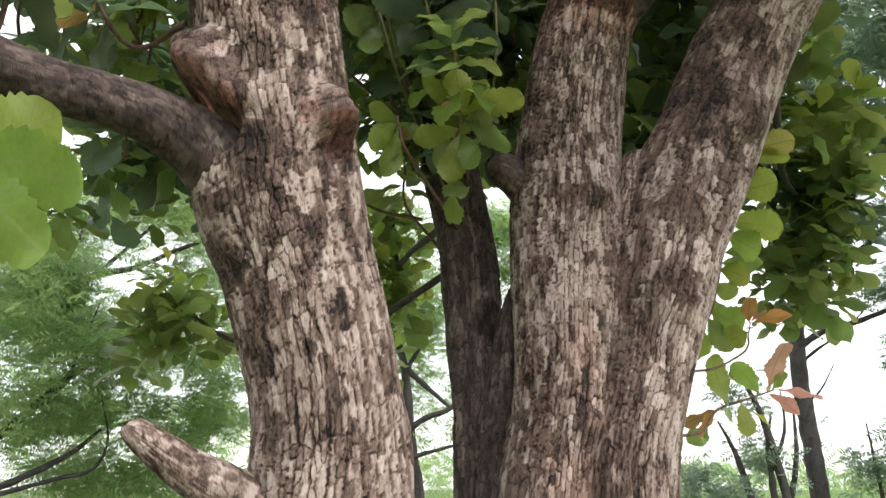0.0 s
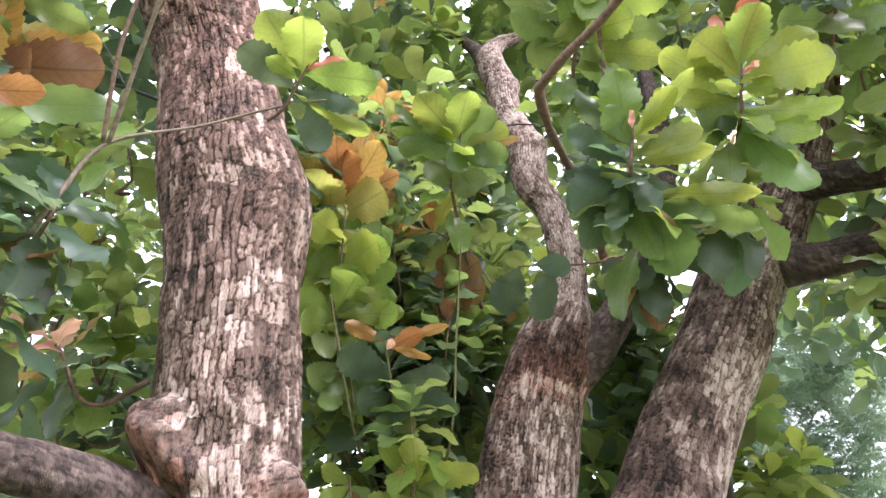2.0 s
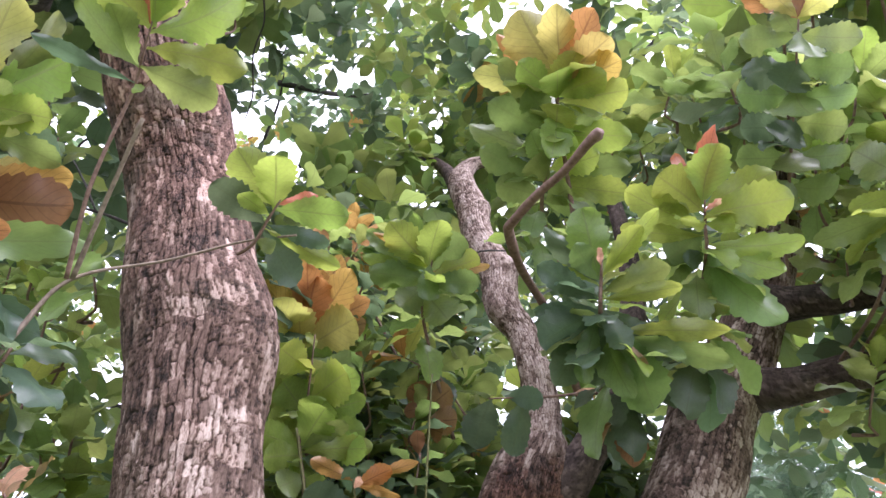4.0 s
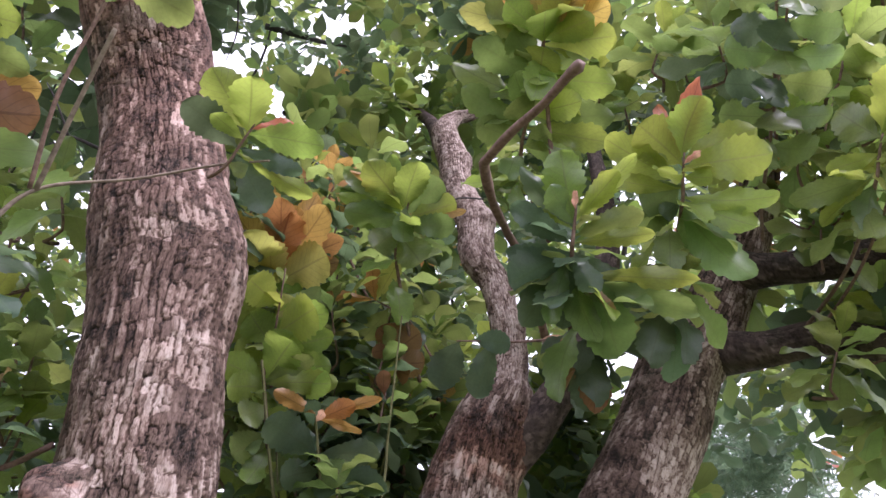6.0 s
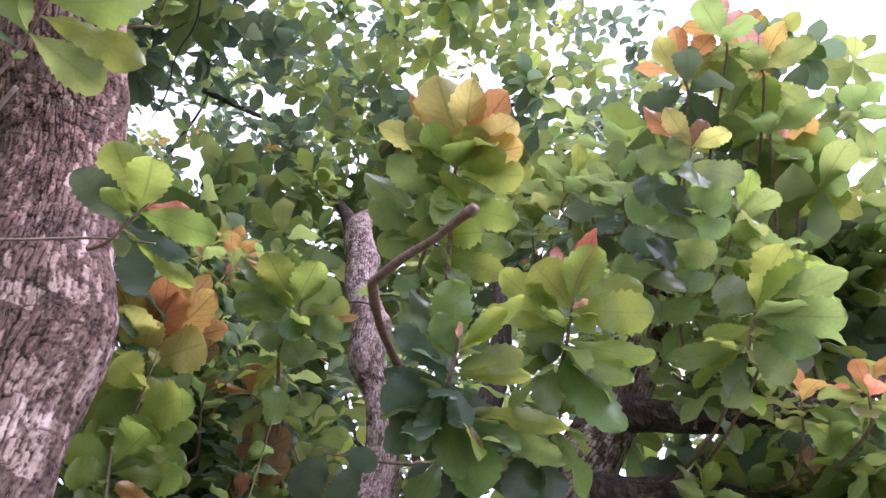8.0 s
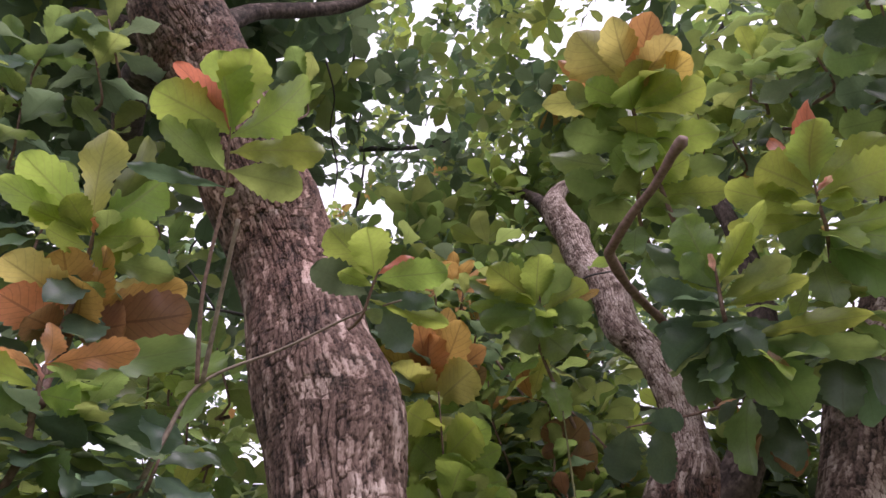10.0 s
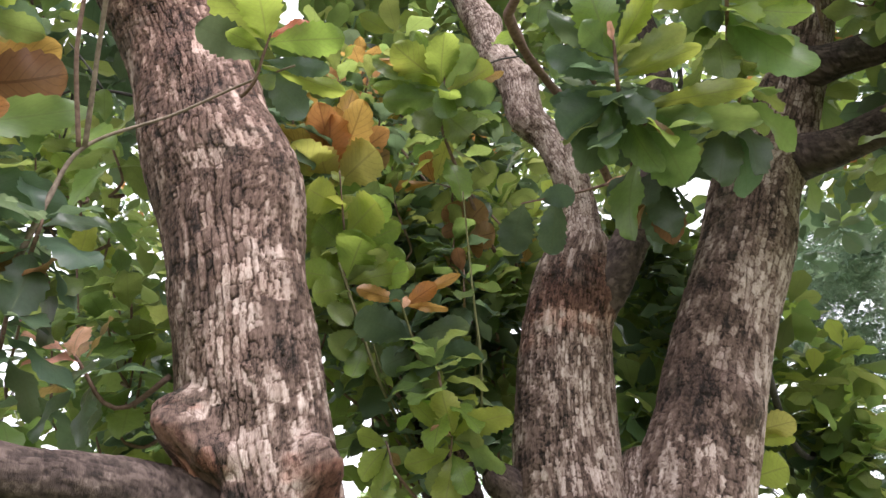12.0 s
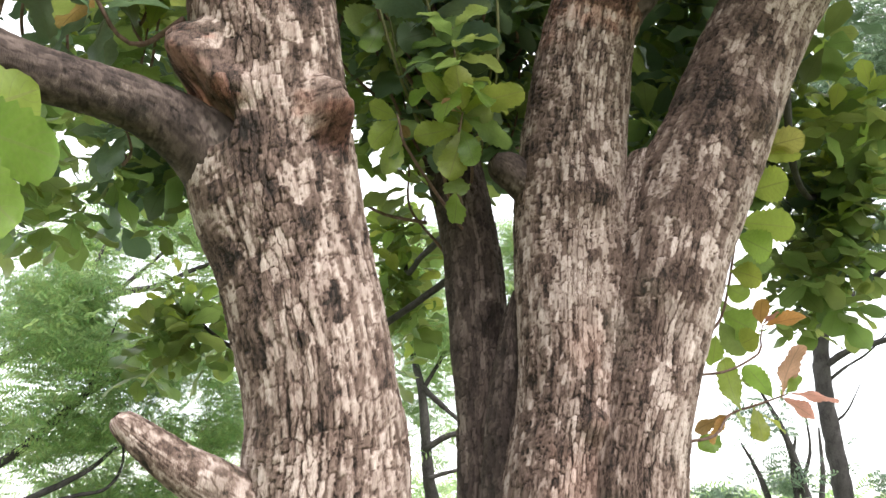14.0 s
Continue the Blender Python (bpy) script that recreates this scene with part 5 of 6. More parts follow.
TOP_LEFT_FILL = [(-1.41, 0.63, 3.95), (-1.30, 0.62, 4.01), (-1.19, 0.68, 4.02), (-1.35, 0.72, 3.80), (-1.40, 0.74, 3.73), (-1.14, 0.62, 4.09), (-1.19, 0.90, 3.94), (-1.21, 0.89, 3.51), (-1.12, 1.12, 3.83), (-0.98, 1.14, 3.54)]
DULL = [(0.4, "green"), (1, "deep")]
# RIGHT_FILL has lighter leaf tints, standing in for haze on that side.
FILLS = [(TOP_LEFT_FILL, [[(0.7, "green"), (1, "deep")], DULL], 0.15, 9), (RIGHT_FILL, [[(0.5, "young"), (1, "green")], [(0.2, "young"), (1, "green")], [(0.7, "green"), (1, "deep")]], 0.15, 14), (LEFT_FILL, [[(0.2, "young"), (1, "green")], [(1, "green")]], 0.15, 9), (LEFT_LOW, [[(0.8, "green"), (1, "deep")], [(0.2, "young"), (1, "green")]], 0.15, 8), (MID_FILL, [[(0.2, "young"), (0.7, "green"), (1, "deep")], DULL, [(0.5, "green"), (1, "deep")]], 0.105, 15)]
for places, tints, size, count in FILLS:
    for k, (x, y, z) in enumerate(places):
        shoot((x, y, z), (0.3 * math.sin(2.1 * k), -0.5, 0.9), (x + 0.05 * math.cos(k), y + 0.15, z - 0.13), count, size, tints[k % len(tints)], (22, 105), 0.13, 0.2, 0.004)

# ---- bare twigs ----
part("twig", tube("twig", [(0.62, 1.62, 3.0, 0.012), (0.42, 1.24, 3.07, 0.011), (0.30, 1.01, 3.0, 0.0105), (0.268, 0.94, 2.975, 0.0105), (0.228, 0.83, 2.935, 0.0115), (0.228, 0.80, 2.925, 0.0105), (0.256, 0.71, 2.90, 0.0085), (0.292, 0.63, 2.88, 0.0085), (0.314, 0.55, 2.857, 0.009), (0.325, 0.525, 2.85, 0.0115), (0.328, 0.515, 2.85, 0.008)], TWIG, 10, 0.012, 0.18), tree, "bare brown twig")
part("twig", tube("twig", [(-0.22, 0.95, 3.0, 0.0025), (-0.35, 1.02, 3.04, 0.003), (-0.5, 1.03, 2.97, 0.0033), (-0.66, 1.0, 2.86, 0.0042), (-0.72, 1.02, 2.72, 0.006), (-0.78, 1.05, 2.54, 0.008), (-0.85, 0.98, 2.3, 0.011)], PALE_TWIG, 8, 0.015), tree, "pale thin twig across the trunk")
part("twig", tube("twig", [(-0.66, 1.0, 2.86, 0.006), (-0.60, 0.86, 3.0, 0.005), (-0.55, 0.75, 3.1, 0.005)], PALE_TWIG, 7, 0.02), tree, "pale thin twig across the trunk")

for rows in ([(-0.214, 1.513, 2.882, 0.006), (-0.163, 1.590, 2.702, 0.007), (-0.11, 1.68, 2.55, 0.008), (-0.02, 2.05, 2.45, 0.009)],
        [(-0.145, 1.594, 2.708, 0.004), (-0.1, 1.7, 2.56, 0.005), (0.0, 2.05, 2.46, 0.006)],
        [(0.136, 1.519, 3.096, 0.004), (0.137, 1.586, 2.966, 0.005), (0.136, 1.625, 2.788, 0.006), (0.138, 1.661, 2.642, 0.007), (0.12, 1.78, 2.52, 0.007), (0.04, 2.05, 2.45, 0.008)]):
    part("shoot", tube("shoot", [(x, y, z, 0.55 * w) for x, y, z, w in rows], GREEN_STEM, 8, 0.03), tree, "upright greenish young stem")

for rows in ([(-0.635, 1.155, 4.763, 0.005), (-0.634, 1.309, 4.747, 0.004), (-0.682, 1.456, 4.716, 0.004), (-0.687, 1.637, 4.667, 0.004), (-0.732, 1.766, 4.632, 0.002)],
        [(-0.858, 1.508, 3.603, 0.006), (-0.996, 1.519, 3.667, 0.005), (-1.121, 1.548, 3.716, 0.004), (-1.254, 1.613, 3.722, 0.004), (-1.365, 1.721, 3.697, 0.003)],
        [(-0.996, 1.519, 3.667, 0.004), (-1.075, 1.491, 3.791, 0.004), (-1.147, 1.488, 3.893, 0.002)],
        [(-1.121, 1.548, 3.716, 0.004), (-1.170, 1.645, 3.670, 0.004), (-1.228, 1.734, 3.621, 0.003), (-1.257, 1.834, 3.574, 0.002)],
        [(0.353, 1.406, 3.523, 0.003), (0.275, 1.419, 3.525, 0.003), (0.210, 1.451, 3.504, 0.003), (0.173, 1.493, 3.468, 0.002)],
        [(-0.649, 1.506, 6.042, 0.010), (-0.722, 1.690, 5.842, 0.008), (-0.707, 1.900, 5.741, 0.006), (-0.830, 2.135, 5.703, 0.004)]):
    part("twig", tube("twig", rows, FAR_BARK, 6, 0.03, 0.2), tree, "thin dark twig")

# ---- the crown: masses of leaves ----
COARSE = random.Random(5)


# where the crown stands open: a place on the way up and its reach
GAPS = [((-0.38, 2.31, 6.13), 0.172), ((-0.97, 2.56, 5.88), 0.211), ((-0.71, 2.75, 5.81), 0.192), ((0.87, 1.76, 6.34), 0.230), ((-1.29, 1.70, 6.26), 0.115), ((-0.19, 1.91, 6.35), 0.096), ((0.32, 1.79, 6.40), 0.107), ((-0.65, 1.66, 6.41), 0.061), ((-0.03, 2.69, 5.91), 0.069), ((1.19, 2.09, 6.11), 0.077)]


def open_sky(q):
    for place, reach in GAPS:
        way = Vector(place) - Vector((0, 0, 1.8))
        off = q - Vector((0, 0, 1.8))
        along = off.dot(way.normalized())
        if along > 2.5 and (off - way.normalized() * along).length < reach * 0.8 * along / way.length:
            return True
    return False


def clusters(centre, radii, count, length, leaves, colours, name, sparse=0.0, seed=0, up=0.8):
    """A mass of leaf whorls within an ellipsoid, thinner where the noise leaves gaps."""
    by, made, tries = {}, 0, 0
    while made < count and tries < count * 30:
        tries += 1
        p = Vector([COARSE.uniform(-1, 1) for _ in range(3)])
        if p.length > 1:
            continue
        q = Vector((centre[0] + p.x * radii[0], centre[1] + p.y * radii[1], centre[2] + p.z * radii[2]))
        if noise.noise(q * 1.1 + Vector((seed, 0, 0))) < sparse - 0.25 or open_sky(q):
            continue
        made += 1
        a = Vector((COARSE.uniform(-0.6, 0.6), COARSE.uniform(-0.8, 0.4), up))
        c = COARSE.choices([k for k, _ in colours], [w for _, w in colours])[0]
        for f, m in whorl(q, a, leaves, length * COARSE.uniform(0.8, 1.15), COARSE, (25, 110), 0.12, 0.25):
            by.setdefault(c if f < 0.55 or c in ("green", "deep") else "green", []).append(m)
    out = []
    for c, poses in by.items():
        out.append(part(name, baked(name, poses, FAR_SHAPES if name == "crown" else MID_SHAPES, CROWN_LEAF[c], COARSE), tree, kind="stuff"))
    return out


MIXED = [("deep", 3), ("green", 5), ("young", 2), ("orange", 0.4)]
clusters((0.05, 2.35, 3.4), (0.55, 0.6, 0.75), 140, 0.135, 10, [("deep", 2), ("green", 5), ("young", 2.5), ("orange", 0.3)], "inner_leaves", -0.3)
clusters((-0.05, 2.6, 4.4), (1.0, 0.9, 0.8), 170, 0.15, 9, MIXED, "inner_leaves", -0.1, 3)
clusters((-1.9, 2.6, 3.5), (1.2, 1.2, 0.9), 130, 0.15, 9, [("deep", 3), ("green", 5), ("young", 1)], "left_leaves", 0.1, 7)
clusters((-1.6, 1.7, 2.35), (0.6, 0.6, 0.45), 40, 0.15, 8, [("deep", 3), ("green", 4)], "left_leaves", -0.1, 9)
clusters((0.95, 2.9, 3.25), (0.4, 0.6, 0.55), 45, 0.14, 9, [("deep", 3), ("green", 5), ("young", 2)], "right_leaves", -0.1, 11)
clusters((2.6, 2.2, 4.25), (1.4, 1.3, 0.75), 190, 0.16, 9, [("deep", 3), ("green", 6), ("young", 2), ("orange", 0.3), ("red", 0.3)], "right_leaves", -0.05, 13)
clusters((1.9, 1.2, 4.4), (0.9, 0.8, 0.6), 90, 0.17, 9, [("green", 5), ("deep", 3), ("young", 2), ("red", 0.6), ("orange", 0.5)], "right_leaves", -0.1, 17)
clusters((-0.4, 3.2, 6.5), (3.6, 2.8, 1.5), 1900, 0.112, 9, [("deep", 4.5), ("green", 4.5), ("young", 2), ("orange", 0.15)], "crown", 0.14, 19)
clusters((-2.8, 1.8, 5.0), (1.6, 1.6, 1.0), 360, 0.16, 9, [("deep", 6), ("green", 1.5)], "crown", 0.0, 23)

for k in range(46):
    root = Vector((COARSE.uniform(-3.0, 2.2), COARSE.uniform(2.2, 5.0), COARSE.uniform(4.9, 6.8)))
    rows, p, way = [], root, Vector((COARSE.uniform(-1, 1), COARSE.uniform(-0.6, 0.6), COARSE.uniform(-0.3, 0.6))).normalized()
    for s in range(6):
        rows.append((*p, 0.022 * (1 - s / 7)))
        way = (way + Vector([COARSE.uniform(-0.55, 0.55) for _ in range(3)])).normalized()
        p = p + way * 0.26
    part("branch", tube("branch", rows, FAR_BARK, 6, 0.07, 0.2, k), tree)

part("branch", tube("branch", [(-0.92, 0.89, 2.27, 0.014), (-1.2, 1.25, 2.28, 0.011), (-1.45, 1.55, 2.36, 0.009), (-1.7, 1.85, 2.5, 0.005)], FAR_BARK, 7, 0.05, 0.15, 96), tree)
clusters((-1.22, 3.3, 2.36), (0.22, 0.3, 0.26), 24, 0.125, 8, [("green", 3), ("young", 5)], "low_leaves", -1, 31)
part("branch", tube("branch", [(0.08, 2.10, 2.2, 0.012), (-0.4, 2.6, 2.05, 0.011), (-0.9, 3.1, 2.15, 0.01), (-1.25, 3.3, 2.4, 0.006)], FAR_BARK, 7, 0.05, 0.15, 91), tree)
clusters((-0.22, 3.25, 2.55), (0.14, 0.25, 0.45), 24, 0.125, 8, [("green", 3), ("young", 5)], "low_leaves", -1, 33)
part("branch", tube("branch", [(0.06, 2.10, 2.35, 0.014), (-0.1, 2.6, 2.4, 0.012), (-0.2, 3.1, 2.5, 0.012), (-0.24, 3.3, 2.8, 0.005)], FAR_BARK, 7, 0.05, 0.15, 92), tree)

clusters((-0.95, 2.6, 2.95), (0.45, 0.45, 0.35), 45, 0.14, 9, [("deep", 5), ("green", 3)], "left_leaves", -0.4, 41)
clusters((0.85, 2.95, 2.95), (0.35, 0.4, 0.55), 60, 0.13, 9, [("deep", 4), ("green", 4)], "right_leaves", -0.4, 43)
clusters((1.0, 2.55, 3.0), (0.28, 0.3, 0.4), 45, 0.12, 9, [("deep", 3), ("green", 5), ("young", 1)], "right_leaves", -0.6, 47)
clusters((1.0, 2.2, 5.6), (0.9, 0.9, 0.7), 110, 0.15, 9, MIXED, "crown", -0.1, 37)
clusters((0.94, 2.3, 3.38), (0.3, 0.25, 0.38), 46, 0.12, 9, [("deep", 4), ("green", 4)], "right_leaves", -1, 49)
clusters((1.34, 2.4, 2.9), (0.2, 0.3, 0.25), 14, 0.125, 9, [("green", 5), ("young", 2), ("deep", 2)], "right_leaves", -1, 51)
clusters((1.92, 1.2, 3.32), (0.25, 0.28, 0.2), 24, 0.14, 9, [("green", 5), ("young", 2), ("deep", 2)], "right_leaves", -1, 61)
clusters((2.1, 1.75, 3.4), (0.5, 0.35, 0.28), 44, 0.14, 9, [("green", 5), ("young", 1), ("deep", 3)], "right_leaves", -1, 63)
clusters((2.15, 1.1, 4.45), (0.4, 0.35, 0.3), 30, 0.14, 9, [("green", 5), ("young", 2), ("deep", 2)], "right_leaves", -1, 65)
clusters((1.85, 0.8, 4.85), (0.5, 0.4, 0.35), 26, 0.14, 9, [("green", 5), ("young", 2), ("deep", 3), ("red", 0.9), ("orange", 0.5)], "right_leaves", -0.6, 67)
clusters((1.36, 2.70, 2.38), (0.17, 0.2, 0.2), 22, 0.115, 9, [("deep", 3), ("green", 5)], "right_leaves", -1, 73)
clusters((1.42, 2.62, 2.70), (0.20, 0.22, 0.36), 40, 0.115, 9, [("deep", 3), ("green", 5), ("young", 1.5)], "right_leaves", -1, 71)
part("branch", tube("branch", [(0.98, 1.9, 2.75, 0.014), (1.15, 2.3, 2.6, 0.012), (1.35, 2.6, 2.62, 0.01), (1.5, 2.75, 2.9, 0.006)], FAR_BARK, 7, 0.05, 0.15, 95), tree)
clusters((-1.6, 0.7, 5.3), (1.1, 0.9, 0.55), 170, 0.15, 9, [("deep", 6), ("green", 2)], "crown", -0.2, 58)
clusters((-1.2, 1.7, 5.9), (0.9, 0.8, 0.5), 60, 0.15, 9, [("deep", 6), ("green", 2)], "crown", -0.2, 57)
part("branch", tube("branch", [(-1.9, 1.1, 5.25, 0.03), (-2.16, 1.16, 4.95, 0.03), (-2.39, 1.22, 4.71, 0.034), (-2.55, 1.33, 4.52, 0.036), (-2.65, 1.51, 4.31, 0.038), (-2.77, 1.66, 4.08, 0.03), (-2.95, 1.69, 3.8, 0.02)], FAR_BARK, 9, 0.06, 0.2, 93), tree)
part("branch", tube("branch", [(-2.66, 1.55, 4.27, 0.02), (-2.66, 1.78, 4.11, 0.016), (-2.6, 1.95, 4.0, 0.008)], FAR_BARK, 7, 0.05, 0.2, 94), tree)

# ---- trees in the distance ----
def frond(pairs=9, curl=0.25, size=0.15, wide=0.04):
    """A feather of narrow leaflets along +y, one metre long."""
    v, f, uv = [], [], []
    for k in range(pairs):
        s = 0.12 + 0.85 * k / (pairs - 1)
        for sgn in (-1, 1):
            ln = size * (1.25 - 0.7 * abs(s - 0.45)) * 2
            w = wide
            b = len(v)
            x0, y0, z0 = 0.0, s, -curl * s * s
            d = Vector((sgn * 0.86, 0.5, -0.15)).normalized() * ln
            e = Vector((-0.5 * sgn, 0.86, 0)) * w
            o = Vector((x0, y0, z0))
            for p in (o, o + d * 0.5 + e, o + d, o + d * 0.5 - e):
                v.append(tuple(p))
            f.append((b, b + 1, b + 2, b + 3))
            uv += [(0.5, 0.0), (0.9, 0.5), (0.5, 1.0), (0.1, 0.5)]
    return np.array(v), np.array(f), np.array(uv)


FRONDS = [frond(7, 0.2), frond(6, 0.5), frond(8, 0.1)]
SPRAYS = [frond(5, 0.2, 0.28, 0.09), frond(4, 0.4, 0.3, 0.1)]


def far_tree(place, trunk_rows, limbs, masses, leaf_mat, shapes, leaf_len, label, wood=None):
    """trunk_rows and limbs: rows of x, y, z, radius. masses: middle, reach in x, y and z, count."""
    ob = thing("tree", place, label, "tree")
    part("trunk", tube("trunk", trunk_rows, wood or FAR_BARK, 12, 0.1, 0.12, 3), ob)
    for k, rows in enumerate(limbs):
        part("limb", tube("limb", rows, wood or FAR_BARK, 8, 0.06, 0.2, 10 + k), ob)
    poses = []
    for centre, radii, count in masses:
        for _ in range(count):
            p = Vector([COARSE.gauss(0, 0.5) for _ in range(3)])
            q = Vector((centre[0] + p.x * radii[0], centre[1] + p.y * radii[1], centre[2] + p.z * radii[2]))
            if noise.noise(q * 1.4) < -0.15 or noise.noise(q * 4.0) < -0.2:
                continue
            a = COARSE.uniform(0, 6.28)
            way = Vector((math.cos(a), math.sin(a), COARSE.uniform(-0.5, 0.5)))
            poses.append(leaf_pose(q, way, (COARSE.uniform(-1, 1), COARSE.uniform(-1.2, 0.4), COARSE.uniform(0.2, 1)), leaf_len * COARSE.uniform(0.7, 1.3)))
    part("crown", baked("crown", poses, shapes, leaf_mat, COARSE), ob, kind="stuff")
    return ob


PALE = "pale green feathery-leaved tree with dark thin limbs"
far_tree((-6.2, 6.9, 0), [(-6.2, 6.9, -0.1, 0.14), (-6.1, 6.8, 1.0, 0.12), (-6.0, 6.8, 2.2, 0.09), (-5.9, 7.0, 3.2, 0.07), (-5.7, 7.1, 4.6, 0.03)],
    [[(-6.05, 6.8, 1.3, 0.06), (-4.9, 6.6, 1.5, 0.05), (-4.2, 6.5, 1.75, 0.045), (-3.78, 6.47, 1.98, 0.04), (-3.36, 6.64, 2.49, 0.034), (-3.04, 6.75, 2.76, 0.024), (-2.83, 6.79, 3.01, 0.01)],
     [(-6.1, 6.8, 1.0, 0.06), (-4.9, 6.6, 1.25, 0.05), (-4.2, 6.5, 1.45, 0.04), (-3.72, 6.51, 1.57, 0.034), (-3.3, 6.73, 1.83, 0.024), (-3.08, 6.82, 2.06, 0.012)],
     [(-6.1, 6.8, 0.9, 0.04), (-4.9, 6.6, 1.2, 0.03), (-3.73, 6.51, 1.50, 0.022), (-3.36, 6.7, 1.63, 0.018), (-3.11, 6.82, 1.71, 0.016), (-3.02, 6.85, 1.96, 0.012), (-3.1, 6.78, 2.36, 0.006)],
     [(-3.36, 6.64, 2.49, 0.02), (-3.3, 6.7, 2.8, 0.015), (-3.2, 6.7, 3.2, 0.006)]],
    [((-3.7, 7.0, 3.3), (0.9, 0.8, 0.6), 3600), ((-2.8, 7.3, 2.9), (0.7, 0.8, 0.55), 2400), ((-3.7, 7.1, 2.2), (0.9, 0.8, 0.35), 1300), ((-2.4, 7.6, 2.2), (0.5, 0.6, 0.45), 900), ((-3.2, 7.8, 1.65), (1.2, 0.8, 0.25), 1500), ((-3.01, 6.43, 4.26), (0.5, 0.45, 0.34), 240), ((-2.49, 6.70, 4.14), (0.5, 0.45, 0.34), 240), ((-3.35, 6.14, 3.97), (0.5, 0.45, 0.34), 240), ((-3.48, 6.15, 2.94), (0.5, 0.45, 0.34), 240), ((-3.00, 6.44, 2.71), (0.5, 0.45, 0.34), 240), ((-2.60, 7.09, 2.39), (0.5, 0.45, 0.34), 240), ((-2.36, 7.61, 2.23), (0.5, 0.45, 0.34), 240), ((-3.54, 6.45, 2.32), (0.5, 0.45, 0.34), 240)], FEATHER, FRONDS, 0.2, PALE)
far_tree((-6.6, 9.3, 0), [(-6.6, 9.3, -0.1, 0.14), (-6.5, 9.2, 1.6, 0.11), (-6.3, 8.9, 3.0, 0.08), (-6.0, 8.7, 4.4, 0.05), (-5.6, 8.5, 6.4, 0.02)],
    [[(-6.35, 8.95, 2.7, 0.06), (-5.3, 8.3, 3.1, 0.055), (-4.37, 8.05, 3.5, 0.05), (-4.0, 8.1, 3.85, 0.045), (-3.6, 8.25, 4.0, 0.035), (-3.1, 8.4, 4.3, 0.025), (-2.7, 8.5, 4.45, 0.01)],
     [(-4.0, 8.1, 3.85, 0.03), (-3.6, 8.3, 4.4, 0.02), (-3.2, 8.4, 5.0, 0.008)], [(-3.6, 8.25, 4.0, 0.02), (-3.1, 8.2, 3.8, 0.015), (-2.7, 8.2, 3.9, 0.006)], [(-4.37, 8.05, 3.5, 0.03), (-4.2, 8.1, 4.4, 0.02), (-3.9, 8.2, 5.2, 0.008)]],
    [((-3.6, 8.7, 5.1), (1.2, 0.8, 0.6), 1700), ((-4.7, 8.5, 4.5), (0.6, 0.7, 0.7), 700), ((-2.9, 9.0, 4.5), (0.6, 0.8, 0.7), 900), ((-3.0, 9.5, 3.6), (1.0, 0.8, 0.5), 500)], FEATHER, FRONDS, 0.25, PALE)
far_tree((-0.25, 9.6, 0), [(-0.25, 9.6, -0.1, 0.10), (-0.3, 9.3, 1.4, 0.085), (-0.38, 9.1, 2.0, 0.07), (-0.46, 9.0, 2.9, 0.05), (-0.7, 9.6, 4.0, 0.03), (-0.5, 10.0, 5.6, 0.015)],
    [[(-0.42, 9.0, 2.22, 0.04), (-0.2, 8.96, 2.35, 0.035), (0.1, 8.95, 2.47, 0.03), (0.5, 9.0, 2.8, 0.012)], [(-0.46, 9.0, 2.95, 0.04), (-0.16, 8.93, 2.68, 0.03), (0.11, 8.95, 2.45, 0.02)], [(-0.46, 9.0, 2.9, 0.03), (-0.1, 9.2, 3.6, 0.02), (0.2, 9.4, 4.4, 0.008)], [(-0.36, 9.0, 1.9, 0.03), (0.0, 9.0, 2.0, 0.02), (0.4, 9.1, 2.1, 0.008)]],
    [((-0.5, 10.4, 4.9), (0.8, 0.8, 0.8), 1500), ((-0.6, 10.6, 3.6), (0.6, 0.8, 0.5), 420), ((0.0, 9.6, 2.3), (0.7, 0.6, 0.5), 420), ((-0.5, 10.2, 2.9), (0.7, 0.6, 0.6), 700), ((0.71, 8.63, 4.66), (0.25, 0.4, 0.3), 300), ((0.74, 8.80, 4.12), (0.25, 0.4, 0.3), 300), ((-0.60, 8.83, 4.73), (0.3, 0.4, 0.3), 330), ((-0.31, 8.81, 4.20), (0.3, 0.4, 0.3), 330), ((-0.75, 9.20, 3.79), (0.3, 0.4, 0.3), 330), ((-0.23, 8.77, 3.54), (0.3, 0.4, 0.3), 330)], FEATHER, FRONDS, 0.25, "sparse feathery-leaved tree with dark crooked limbs")
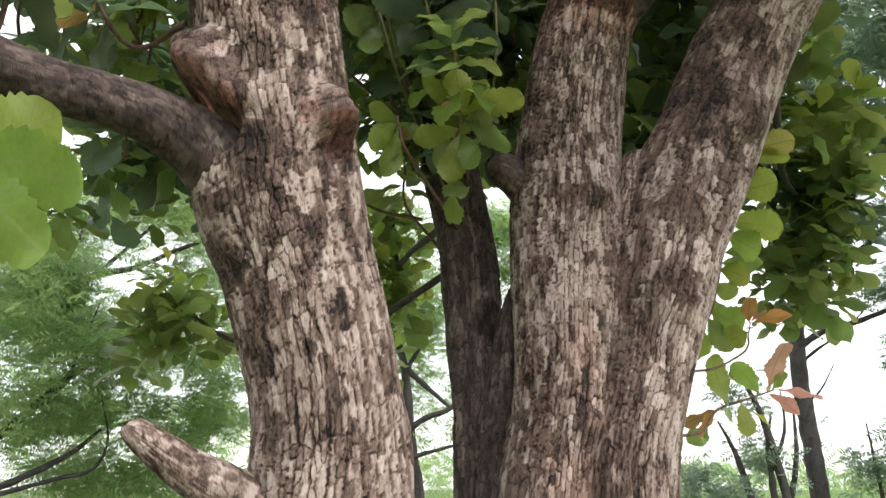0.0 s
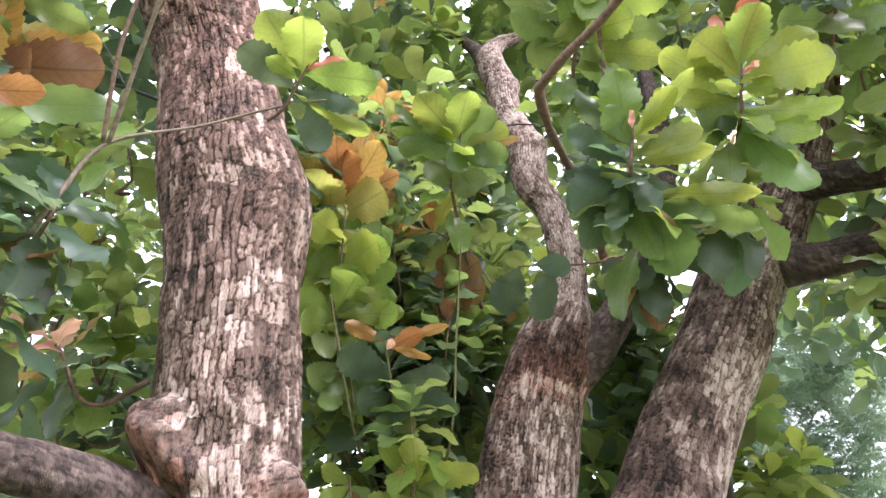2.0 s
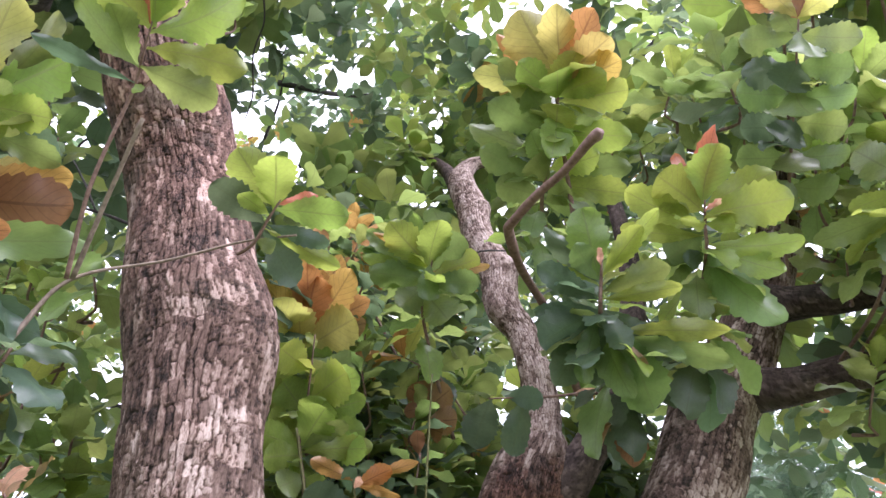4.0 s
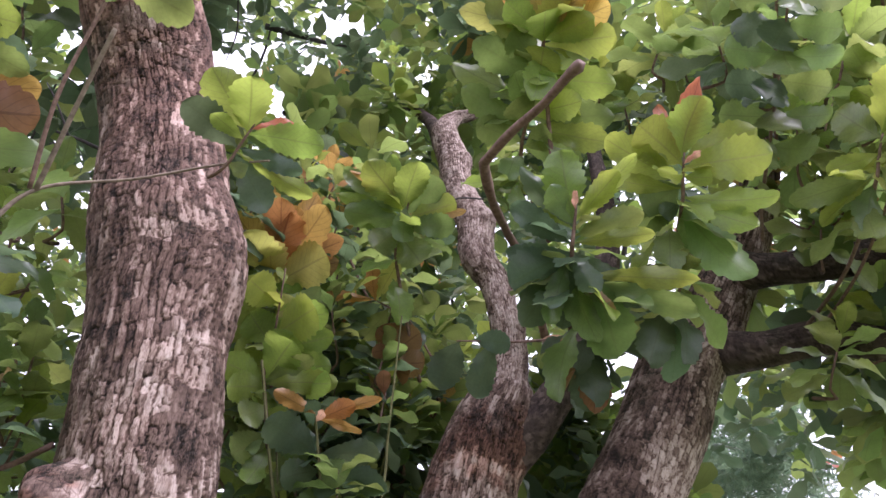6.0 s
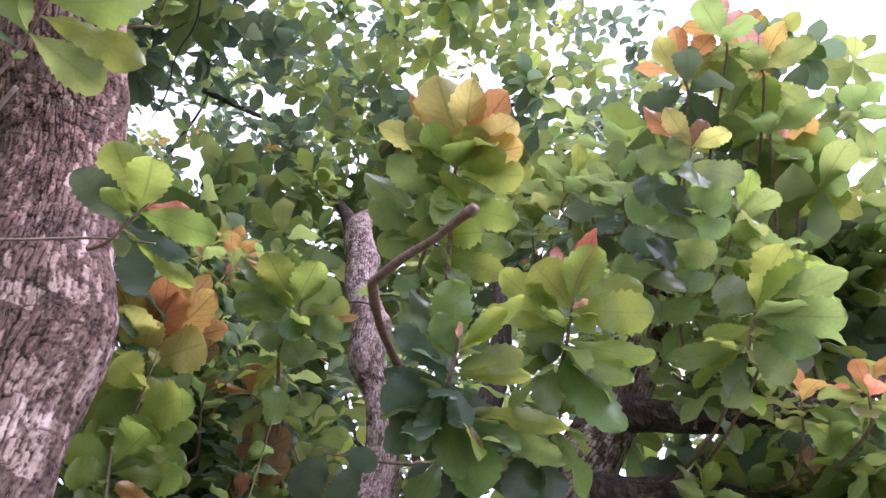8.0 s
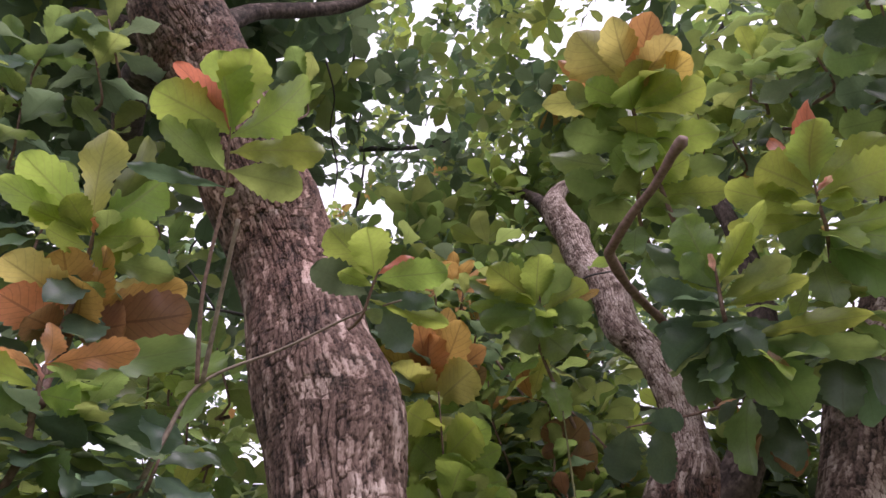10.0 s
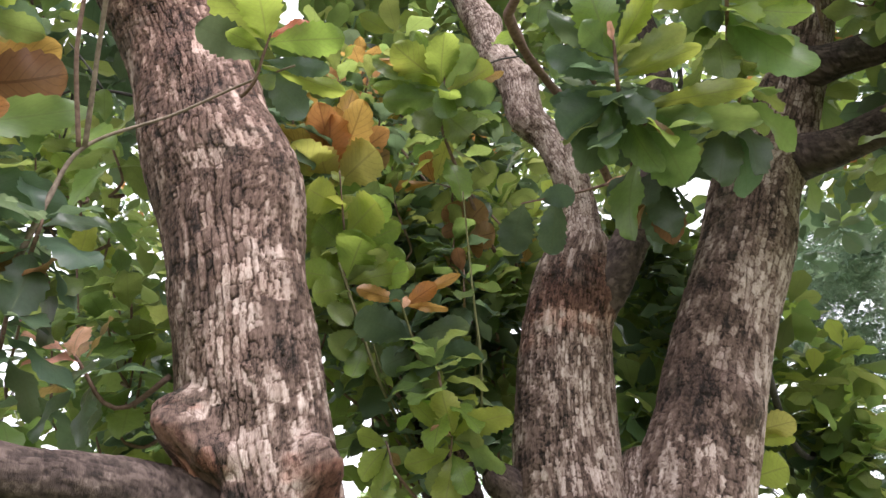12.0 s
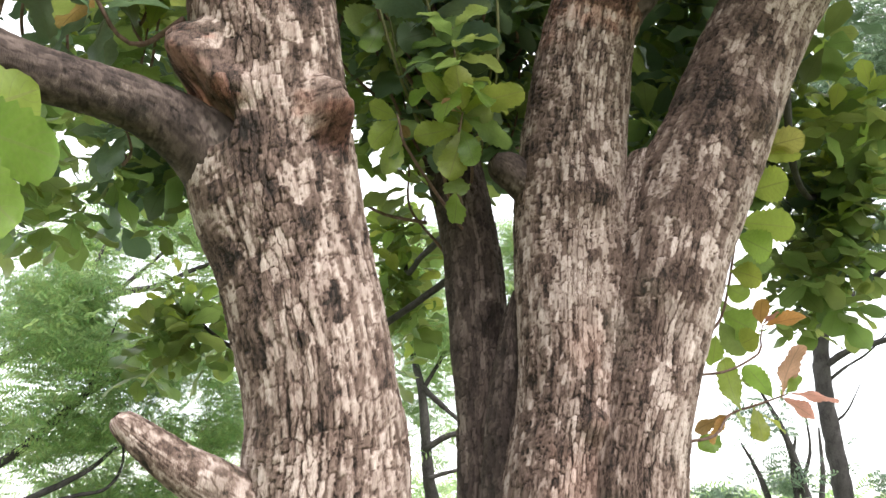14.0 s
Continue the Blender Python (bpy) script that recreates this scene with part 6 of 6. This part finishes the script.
far_tree((4.72, 9.75, 0), [(4.72, 9.75, -0.1, 0.13), (4.73, 9.75, 1.6, 0.12), (4.72, 9.8, 3.0, 0.105), (4.76, 9.7, 3.9, 0.10), (4.7, 9.3, 5.2, 0.07), (4.8, 8.6, 6.6, 0.04)],
    [[(4.74, 9.75, 3.35, 0.05), (5.04, 9.58, 3.53, 0.04), (5.44, 9.33, 3.63, 0.035), (5.9, 9.0, 3.85, 0.02), (6.4, 8.8, 4.3, 0.01)], [(4.71, 9.81, 3.1, 0.025), (4.97, 9.65, 3.32, 0.018), (5.21, 9.49, 3.48, 0.014), (5.5, 9.3, 3.8, 0.006)], [(4.74, 9.7, 3.85, 0.08), (4.93, 9.52, 4.05, 0.065), (5.17, 9.34, 4.25, 0.05), (5.66, 8.87, 4.74, 0.035), (6.2, 8.5, 5.4, 0.015)], [(4.7, 9.3, 5.2, 0.05), (5.1, 8.8, 5.8, 0.03), (5.4, 8.2, 6.4, 0.012)], [(4.71, 9.81, 2.6, 0.02), (4.9, 9.7, 2.75, 0.014), (5.1, 9.6, 3.1, 0.006)]],
    [((4.75, 7.8, 6.2), (1.0, 0.8, 0.9), 3600), ((5.4, 8.6, 4.8), (0.5, 0.6, 0.3), 700), ((5.5, 8.9, 4.0), (0.3, 0.4, 0.25), 260), ((5.5, 9.0, 3.0), (0.2, 0.4, 0.25), 90), ((6.4, 8.0, 5.8), (0.9, 0.9, 0.9), 1500), ((4.12, 6.43, 6.42), (0.46, 0.5, 0.4), 230), ((4.40, 6.66, 5.82), (0.46, 0.5, 0.4), 230), ((4.42, 5.87, 6.14), (0.46, 0.5, 0.4), 230), ((4.46, 7.36, 5.45), (0.46, 0.5, 0.4), 230), ((4.67, 7.23, 4.93), (0.46, 0.5, 0.4), 230), ((3.82, 5.96, 6.88), (0.46, 0.5, 0.4), 230), ((4.31, 6.10, 5.81), (0.46, 0.5, 0.4), 260), ((4.23, 6.85, 5.55), (0.46, 0.5, 0.4), 260), ((4.71, 6.43, 5.25), (0.46, 0.5, 0.4), 260), ((4.63, 5.72, 5.61), (0.46, 0.5, 0.4), 260), ((4.54, 7.21, 4.96), (0.46, 0.5, 0.4), 260), ((4.87, 6.84, 4.72), (0.46, 0.5, 0.4), 260), ((5.01, 6.92, 5.92), (0.46, 0.5, 0.4), 260)], FEATHER_DARK, SPRAYS, 0.13, "slender grey-barked tree with sparse small dark leaves")
SHRUB = "small many-stemmed tree with thin dark stems"
far_tree((3.95, 9.3, 0), [(3.95, 9.3, -0.1, 0.08), (4.05, 9.15, 1.2, 0.06), (3.97, 9.17, 1.97, 0.05), (3.85, 9.18, 2.5, 0.035), (3.64, 9.2, 3.0, 0.012)],
    [[(3.95, 9.3, 0.3, 0.06), (3.92, 9.2, 1.4, 0.045), (3.92, 9.19, 2.04, 0.035), (3.98, 9.14, 2.4, 0.012)], [(3.93, 9.3, 0.4, 0.06), (3.69, 9.3, 1.44, 0.045), (3.56, 9.33, 1.98, 0.03), (3.41, 9.37, 2.35, 0.012)], [(4.05, 9.15, 1.3, 0.04), (4.2, 9.1, 1.9, 0.03), (4.25, 9.1, 2.5, 0.012)], [(3.9, 9.2, 1.7, 0.03), (4.1, 9.1, 2.2, 0.02), (4.12, 9.1, 2.7, 0.008)]],
    [((3.3, 9.5, 1.55), (0.5, 0.5, 0.25), 700), ((3.8, 9.3, 1.9), (0.5, 0.4, 0.3), 220), ((3.6, 9.3, 2.6), (0.4, 0.4, 0.3), 120)], FEATHER_DARK, SPRAYS, 0.13, SHRUB)
far_tree((5.3, 9.4, 0), [(5.3, 9.4, -0.1, 0.05), (5.25, 9.3, 0.8, 0.04), (5.2, 9.2, 1.5, 0.025), (5.1, 9.1, 2.3, 0.008)],
    [[(5.27, 9.35, 0.6, 0.03), (5.45, 9.3, 1.3, 0.02), (5.5, 9.2, 2.0, 0.008)]],
    [((5.2, 9.2, 1.8), (0.4, 0.4, 0.3), 260), ((5.5, 9.2, 2.4), (0.2, 0.3, 0.4), 90)], FEATHER_DARK, SPRAYS, 0.13, SHRUB)


def far_woods():
    """The tree line at the end of the open ground."""
    poses = []
    for _ in range(3000):
        a = COARSE.uniform(-1.35, 1.35)
        d = COARSE.uniform(38, 52)
        left = max(0.0, -a)
        h = (2.9 + 1.2 * noise.noise(Vector((a * 9, 0, 3))) + 5.0 * min(1, left * 2.2)) * COARSE.random() ** 0.7
        w = COARSE.uniform(0, 6.28)
        poses.append(leaf_pose((d * math.sin(a), d * math.cos(a), h), (math.cos(w), math.sin(w), COARSE.uniform(-0.9, 0.9)), (COARSE.uniform(-1, 1), -0.8, COARSE.uniform(0, 1)), COARSE.uniform(0.9, 1.7)))
    ob = new("far_woods", baked("far_woods", poses, FRONDS, FEATHER, COARSE))
    tagged(ob, "pale green line of trees beyond the open ground", "trees", kind="stuff")


far_woods()
